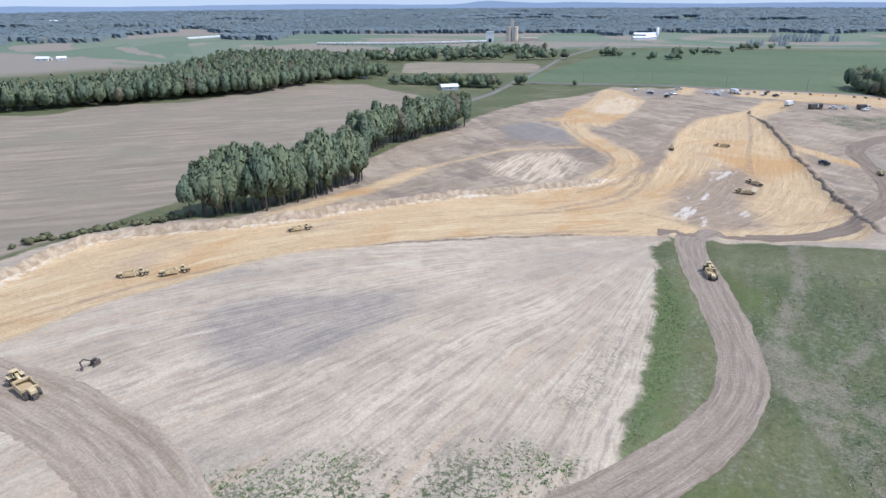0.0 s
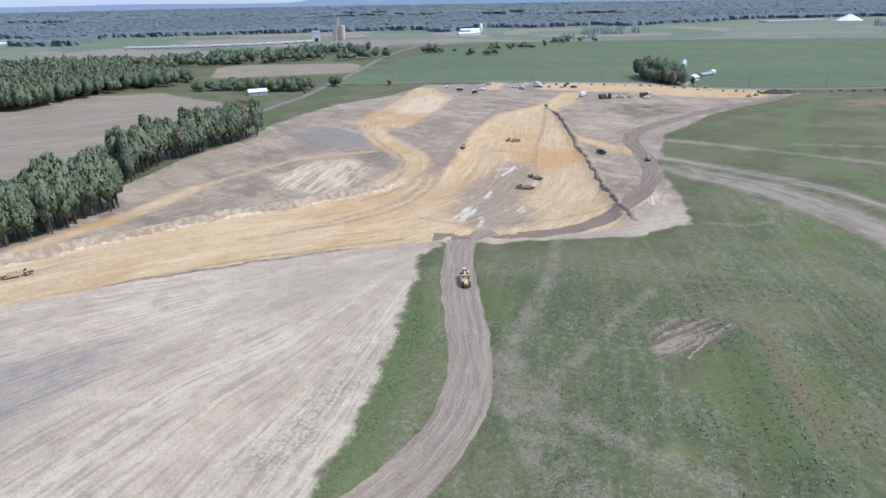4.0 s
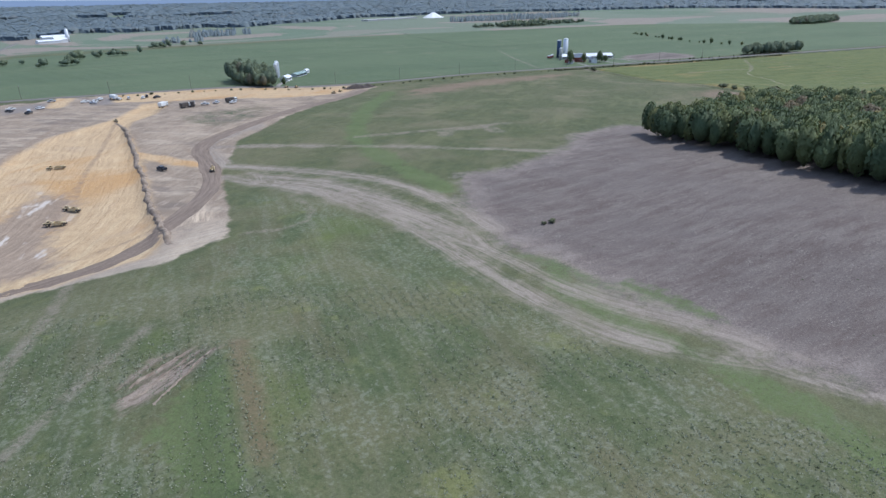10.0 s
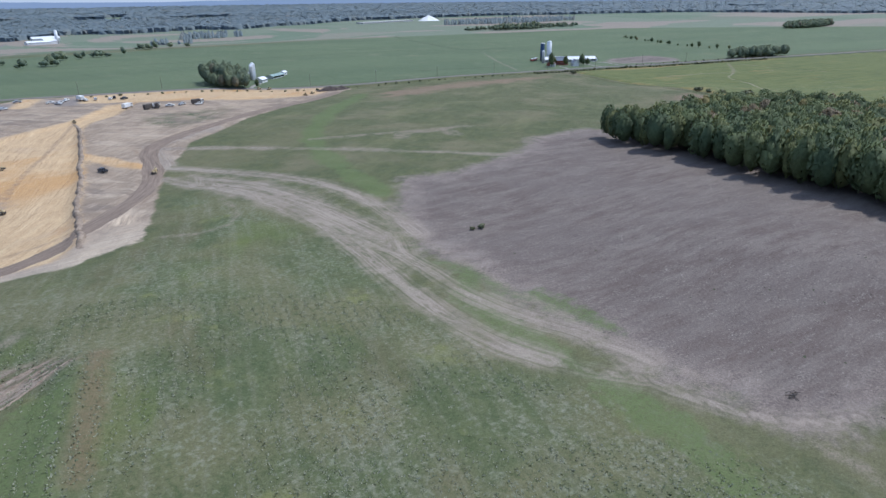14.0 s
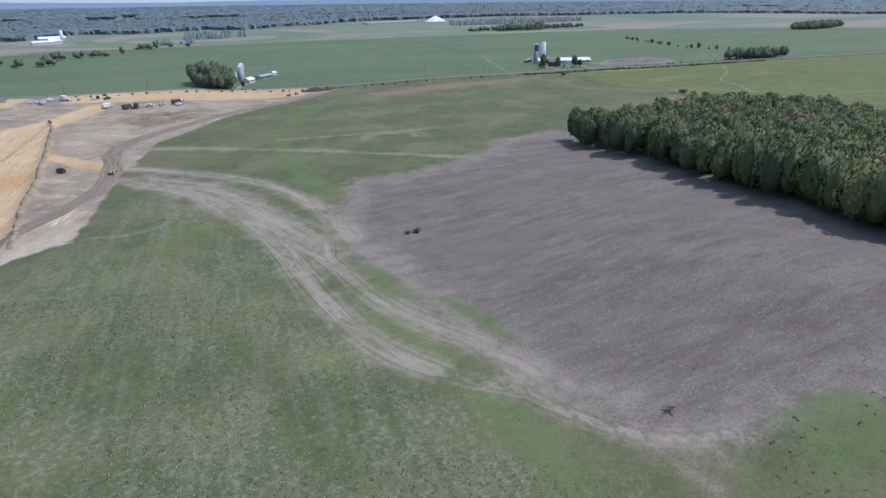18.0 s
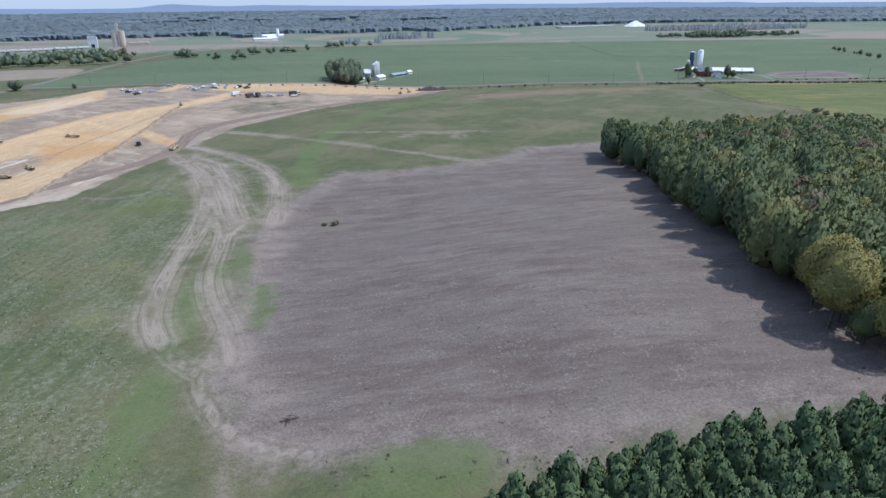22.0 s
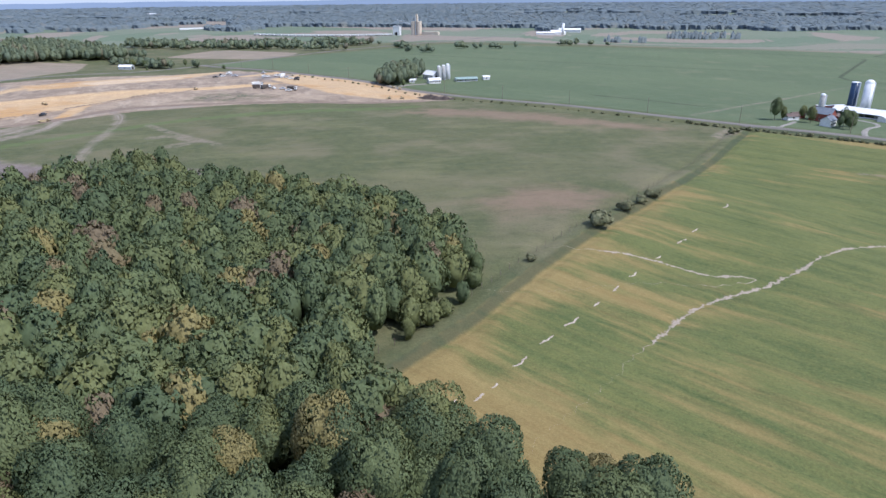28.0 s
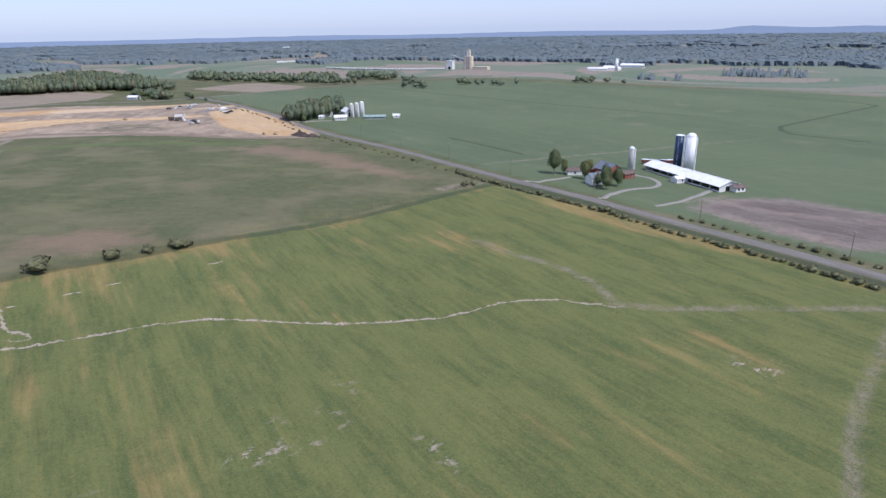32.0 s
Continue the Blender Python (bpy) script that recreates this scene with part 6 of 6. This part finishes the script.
# the homestead beyond the stubble
gabled("metal_barn", 3, 525, 15, 14, 8, 2.8, 4.6, grey_metal, white_metal, "grey metal barn with a pale roof by the side road", "barn", windows=1)
gabled("farmhouse", -78, 596, 10, 12, 9, 4.6, 7.4, white_paint, slate_roof, "white farmhouse half hidden by trees", "house", windows=3)
gabled("garage", -92, 600, 10, 9, 7, 2.6, 4.4, white_paint, brown_roof, "white garage beside the farmhouse", "garage", windows=1)
gabled("shed", -490, 782, 0, 16, 9, 3, 5, white_paint, white_metal, "white shed between hedges", "shed", windows=2)
gabled("shed", -470, 786, 30, 10, 8, 3, 5, grey_metal, white_metal, "grey shed between hedges", "shed", windows=1)
gabled("shed", -905, 890, 20, 30, 14, 4, 7, white_paint, white_metal, "long white shed beyond the wood", "shed", windows=2)

# grain elevator and rail cars
el = thing("grain_elevator", at_ground(118, 1175), "tan concrete grain elevator with twin storage bins", "grain elevator")
for x in (-5.5, 5.5):
    bm = bmesh.new()
    rod(bm, 5.2, 26, pose(x, 0, 12.5), 20)
    part("storage_bin", bm, tan_concrete, el)
part("headhouse", boxes((5, 5, 12, 0, 3, 30), (3, 3, 4, 0, 3, 37)), tan_concrete, el)
part("leg", boxes((1.6, 1.6, 36, 0, -4.5, 18)), grey_metal, el)
part("conveyor", boxes((42, 2.0, 2.2, -20, 0, 22, 0, 16)), grey_metal, el)
part("warehouse", boxes((34, 12, 6, 30, -2, 3), (30, 12.6, 0.4, 30, -2, 6.2)), tan_concrete, el)
wk = thing("loading_house", at_ground(78, 1173), "tall pale loading house over the rail track", "building")
part("tower", boxes((14, 11, 17, 0, 0, 8.5)), white_paint, wk)
part("roof", boxes((15, 12, 0.6, 0, 0, 17.3)), white_metal, wk)
part("door", boxes((5, 0.4, 6, 0, -5.6, 3)), dark_open, wk)


def hopper_car():
    t = thing("rail_car", Matrix(), "white covered hopper car standing on the siding", "rail car", "rail cars on the siding")
    part("hopper", boxes((15, 3.0, 2.9, 0, 0, 2.6, 0, 0, 0, 0.4)), white_paint, t)
    part("underframe", boxes((15.6, 2.4, 0.4, 0, 0, 1.1), (4, 2.0, 0.7, -4, 0, 0.8), (4, 2.0, 0.7, 4, 0, 0.8)), dark_steel, t)
    for x in (-6, 6):
        part("bogie", boxes((2.6, 2.4, 0.9, x, 0, 0.45)), dark_steel, t)
    return t


siding = np.array(smooth([(72, 1160), (20, 1146), (-60, 1138), (-150, 1136), (-240, 1140)]))
ss_ = np.r_[0, np.cumsum(np.hypot(*np.diff(siding, axis=0).T))]
rows = []
for k in range(18):
    d = 8 + k * 16.8
    x, y = np.interp(d, ss_, siding[:, 0]), np.interp(d, ss_, siding[:, 1])
    x2, y2 = np.interp(d + 2, ss_, siding[:, 0]), np.interp(d + 2, ss_, siding[:, 1])
    rows.append((x, y, math.degrees(math.atan2(y2 - y, x2 - x))))
put_first(hopper_car(), rows)
ribbon("rail_siding", siding, 4.0, gravel, "gravel rail siding", "railway", lift=0.12, seed=12)

# far farms and sheds
for n, (x, y, turn, ln, wd, e, r, lab) in enumerate(((366, 1228, 10, 36, 12, 4, 6, "low white barn on a far farm"), (385, 1236, 15, 20, 12, 5, 9, "white barn on a far farm"), (396, 1246, 80, 16, 10, 4, 7, "white barn on a far farm"), (402, 1330, 0, 44, 14, 5, 8, "long white shed among far trees"),
                                                     (-1500, 1930, 5, 90, 24, 7, 9, "long white industrial hall far off"), (-1380, 1950, 5, 90, 24, 7, 9, "long white industrial hall far off"), (-1265, 1965, 5, 60, 24, 8, 10, "white industrial hall far off"), (-1190, 1975, 5, 36, 20, 12, 14, "tall white plant building far off"), (-480, 1295, 62, 90, 5, 2.2, 3, "long pale shed across far fields"))):
    gabled("far_barn", x, y, turn, ln, wd, e, r, white_paint, white_metal, lab, "barn", windows=0)
silo(398, 1238, 2.6, 20, white_metal, white_metal, "white silo on a far farm", 0, False)

heap = bmesh.new()
bmesh.ops.create_cone(heap, cap_ends=True, segments=28, radius1=28, radius2=3, depth=15, matrix=Matrix.Translation((0, 0, 6)))
for v in heap.verts:
    v.co.x *= 1.3
    v.co += Vector((noise.noise(v.co * 0.05), noise.noise(v.co * 0.05 + Vector((9, 0, 0))), 0)) * 6
hp = thing("sand_heap", at_ground(1362, 1340), "great pale heap of washed sand far off", "sand heap")
part("heap", heap, white_paint, hp)
lw = bmesh.new()
box(lw, 190, 26, 5, -150, 10, 1, 0, 0, 6)
part("spread", lw, concrete, hp)


# ---- poles, fence, shrubs --------------------------------------------------
def utility_pole():
    t = thing("utility_pole", Matrix(), "grey wooden utility pole beside the highway", "utility pole", "poles along the highway")
    bm = bmesh.new()
    rod(bm, 0.17, 10.5, pose(0, 0, 4.7), 8, 0.11)
    part("post", bm, pole_wood, t)
    part("crossarm", boxes((0.14, 2.2, 0.16, 0, 0, 9.2)), pole_wood, t)
    for y in (-0.95, 0, 0.95):
        bm = bmesh.new()
        rod(bm, 0.05, 0.25, pose(0, y, 9.42 if y else 10.05), 6)
        part("insulator", bm, grey_metal, t)
    return t


hw = np.array(HIGHWAY, float)
hs = np.r_[0, np.cumsum(np.hypot(*np.diff(hw, axis=0).T))]
put_first(utility_pole(), [(np.interp(d, hs, hw[:, 0]) + 4.5, np.interp(d, hs, hw[:, 1]) + 10.5, -22) for d in range(60, 900, 58)])


def fence_post():
    t = thing("fence_post", Matrix(), "thin weathered post of a field fence", "fence post", "posts of the field fence")
    bm = bmesh.new()
    rod(bm, 0.07, 1.9, pose(0, 0, 0.65), 6)
    part("stake", bm, pole_wood, t)
    part("cap", boxes((0.16, 0.16, 0.05, 0, 0, 1.62)), pole_wood, t)
    return t


fl = np.array(FENCE_LINE, float)
fs_ = np.r_[0, np.cumsum(np.hypot(*np.diff(fl, axis=0).T))]
put_first(fence_post(), [(np.interp(d, fs_, fl[:, 0]) - 3.2, np.interp(d, fs_, fl[:, 1]) + 1.4, 0) for d in range(4, int(fs_[-1]), 5)])

bush_leaf = plain("dusty_olive_leaves", (0.1, 0.11, 0.055), (0.17, 0.165, 0.09), 0.9, 0.8, 0, 0.25)
bush_kinds = []
for k in range(4):
    b = thing("shrub", Matrix(), "dusty olive shrub in rough grass", "shrub")
    v, f, n = crown(200 + k, 420, 0.12, 9, 5, 10)
    c = new("foliage", leafy_mesh("foliage", v * (2.0, 2.0, 2.6) - (0, 0, 0.35), f, n, bush_leaf))
    c.parent = b
    bm = bmesh.new()
    rod(bm, 0.09, 1.2, pose(0, 0, 0.4), 6, 0.05)
    part("stem", bm, bark, b)
    bush_kinds.append(b)
rs = np.random.RandomState(17)
spots = [(533, 146, 2.4), (541, 167, 1.7), (546, 178, 1.3), (550, 187, 1.5), (552, 190, 1.2), (516, 113, 0.9), (595, 327, 1.3), (598, 331, 1.1), (227, 108, 0.7), (224, 109, 0.5)]
for d in np.arange(0, 60, 2.2):
    spots.append((-118 + d * 0.62 + rs.randn(), 160 + d * 0.45 + rs.randn(), rs.uniform(0.5, 1.0)))
for d in np.arange(560, 850, 3.4):
    spots.append((np.interp(d, hs, hw[:, 0]) - 3.8 + rs.randn() * .6, np.interp(d, hs, hw[:, 1]) - 8.6 + rs.randn() * .6, rs.uniform(0.5, 1.05)))
for d in np.arange(690, 850, 5):
    spots.append((np.interp(d, hs, hw[:, 0]) + 4.2, np.interp(d, hs, hw[:, 1]) + 9.5 + rs.randn() * .6, rs.uniform(0.4, 0.9)))
for d in np.arange(180, 560, 9):
    spots.append((np.interp(d, hs, hw[:, 0]) - 4.0 + rs.randn(), np.interp(d, hs, hw[:, 1]) - 9.0 + rs.randn(), rs.uniform(0.4, 0.8)))
for n, (x, y, s) in enumerate(spots):
    k = bush_kinds[n % 4]
    m = at_ground(x, y, 77 * n) @ Matrix.Diagonal((s, s, s, 1))
    ob = k if n < 4 else copy_thing(k, m)
    ob.matrix_basis = m
for x, y, s in ((625, 375, 0.84), (630, 378, 0.66), (642, 384, 0.55), (647, 386, 0.5), (659, 361, 0.8), (664, 365, 0.72), (661, 356, 0.6), (644, 371, 0.78), (656, 357, 0.5), (348, 467, 0.5)):
    ob = place(broad_kinds[int(x) % 7], x, y, x * 31, s, 0, 0.95)
    ob.scale.x, ob.scale.y = 0.72 * ob.scale.x, 0.72 * ob.scale.y
    tagged(ob, "yard tree with a rounded crown by the farmhouse", "tree", "yard trees of the farm")


# single trees by the crossroads and along the hedgerow over the far pasture
for x, y, s in ((111, 548, 0.34), (39, 515, 0.28), (44, 571, 0.44), (3, 533, 0.5), (-2, 541, 0.6), (13, 542, 0.62), (22, 555, 0.66)):
    tagged(place(broad_kinds[int(x) % 7], x, y, x * 17, s, 0, 1.0), "single broadleaf tree by the side road", "tree", "trees by the crossroads")
row = np.array([(1040, 540), (993, 477), (962, 429), (939, 380), (934, 344), (929, 318)], float)
rd = np.r_[0, np.cumsum(np.hypot(*np.diff(row, axis=0).T))]
for k, d in enumerate(np.arange(0, rd[-1], 13.0)):
    x, y = np.interp(d, rd, row[:, 0]) + rs.randn() * 1.5, np.interp(d, rd, row[:, 1]) + rs.randn() * 1.5
    tagged(place(broad_kinds[k % 7], x, y, 53 * k, 0.22 + 0.3 * rs.rand() ** 2, 0, 1.0), "small tree of a hedgerow between pastures", "tree", "hedgerow trees")


# ---- clods, weeds and a brush heap -----------------------------------------
def strewn(name, outline, count, seed, lo, hi, mat, label, category, blades, turn=None):
    """Countless small lumps or tufts over an area, in one mesh."""
    rs = np.random.RandomState(seed)
    o = np.array(outline)
    spots = np.zeros((0, 2))
    while len(spots) < count:
        x, y = rs.uniform(o[:, 0].min(), o[:, 0].max(), 20000), rs.uniform(o[:, 1].min(), o[:, 1].max(), 20000)
        patch = np.sin(x / 7 + 2 * np.sin(y / 11 + seed)) + np.sin(y / 6 + 2 * np.sin(x / 13)) + 1.2 * rs.rand(20000) > 0.1
        ok = patch & (inside(x, y, outline) > 3 * rs.rand(20000))
        spots = np.vstack([spots, np.stack([x[ok], y[ok]], -1)])
    if turn is not None:
        c, d = math.cos(radians(turn)), math.sin(radians(turn))
        u, v = spots[:, 0] * c + spots[:, 1] * d, spots[:, 1] * c - spots[:, 0] * d
        v = 2.3 * np.round(v / 2.3) + 0.42 * rs.randn(len(v))
        spots = np.stack([u * c - v * d, u * d + v * c], -1)
    spots = np.repeat(spots[:count], blades, 0)
    m = len(spots)
    s = np.repeat(rs.uniform(lo, hi, count), blades)
    t = rs.rand(m) * 6.283
    dx, dy, h = np.cos(t), np.sin(t), s * rs.uniform(0.2, 0.45, m)
    c = ground_height(spots[:, 0], spots[:, 1])
    ox, oy = spots[:, 0] + s * 0.4 * rs.randn(m), spots[:, 1] + s * 0.4 * rs.randn(m)
    V = np.stack([np.stack([ox + dx * s * fw - dy * s * sd, oy + dy * s * fw + dx * s * sd, c + up], -1) for fw, sd, up in ((0, .3, -.05), (0, -.3, -.05), (.5, -.2, h), (.5, .2, h))], 1).reshape(-1, 3)
    F = np.arange(4 * m).reshape(-1, 4)
    return tagged(new(name, big_mesh(name, V, F, mat, flat=True)), label, category, kind="stuff")


wn_ = Nodes("pale_weeds", 0.9)
weed_mat = wn_.color(wn_.mix(wn_.ramp(wn_.island_random(), 0.2, 0.8), (0.125, 0.145, 0.075), (0.25, 0.25, 0.175)))
tn_ = Nodes("green_tufts", 0.9)
tuft_mat = tn_.color(tn_.mix(tn_.ramp(tn_.island_random(), 0.2, 0.8), (0.11, 0.155, 0.06), (0.16, 0.2, 0.085)))
clod_mat = plain("dark_clods", (0.06, 0.05, 0.042), (0.1, 0.085, 0.07), 2.0, 0.95)
strewn("weeds", [(82, 160), (74, 128), (72, 100), (66, 84), (50, 62), (40, 40), (50, -60), (170, -60), (176, 10), (170, 55), (172, 80), (166, 105), (140, 120), (105, 140)], 30000, 3, 0.16, 0.42, weed_mat, "pale seeding weeds in rows across the fallow field", "weeds", 3, 69.5)
strewn("grass_tufts", [(-34, 66), (-10, 73), (14, 75), (22, 70), (10, 54), (-30, 50)], 1500, 4, 0.2, 0.5, tuft_mat, "scattered green tufts on stripped soil", "grass", 3)
strewn("grass_tufts", STRIP_GREEN, 1500, 5, 0.2, 0.4, tuft_mat, "lush grass strip beside the haul road", "grass", 3)
strewn("clods", [(196, 2), (232, -14), (288, -30), (300, -8), (320, 30), (260, 60), (215, 40)], 300, 6, 0.14, 0.34, clod_mat, "dark clods strewn over the worked field", "clods", 4)
strewn("clods", [(196, 0), (218, -9), (244, -19), (256, -30), (206, -31), (186, -14)], 110, 11, 0.3, 0.55, clod_mat, "dark sods scattered over the field corner", "clods", 4)
bh = thing("brush_heap", at_ground(195, 8.5), "small heap of brown brush and roots", "brush heap")
rs = random.Random(8)
for k in range(14):
    bm = bmesh.new()
    rod(bm, 0.07, rs.uniform(0.8, 1.9), pose(rs.uniform(-1.2, 1.2), rs.uniform(-.6, .6), rs.uniform(0.05, 0.35), 80 + rs.uniform(-25, 25), rs.uniform(-20, 20), rs.uniform(0, 360)), 6, 0.04)
    part("branch", bm, bark, bh)


# ---- the plan above counts in units of UNIT metres -------------------------
for me in bpy.data.meshes:
    me.transform(Matrix.Diagonal((UNIT, UNIT, UNIT, 1)))
for ob in scene.objects:
    if ob.type in {"MESH", "EMPTY"}:
        ob.location *= UNIT
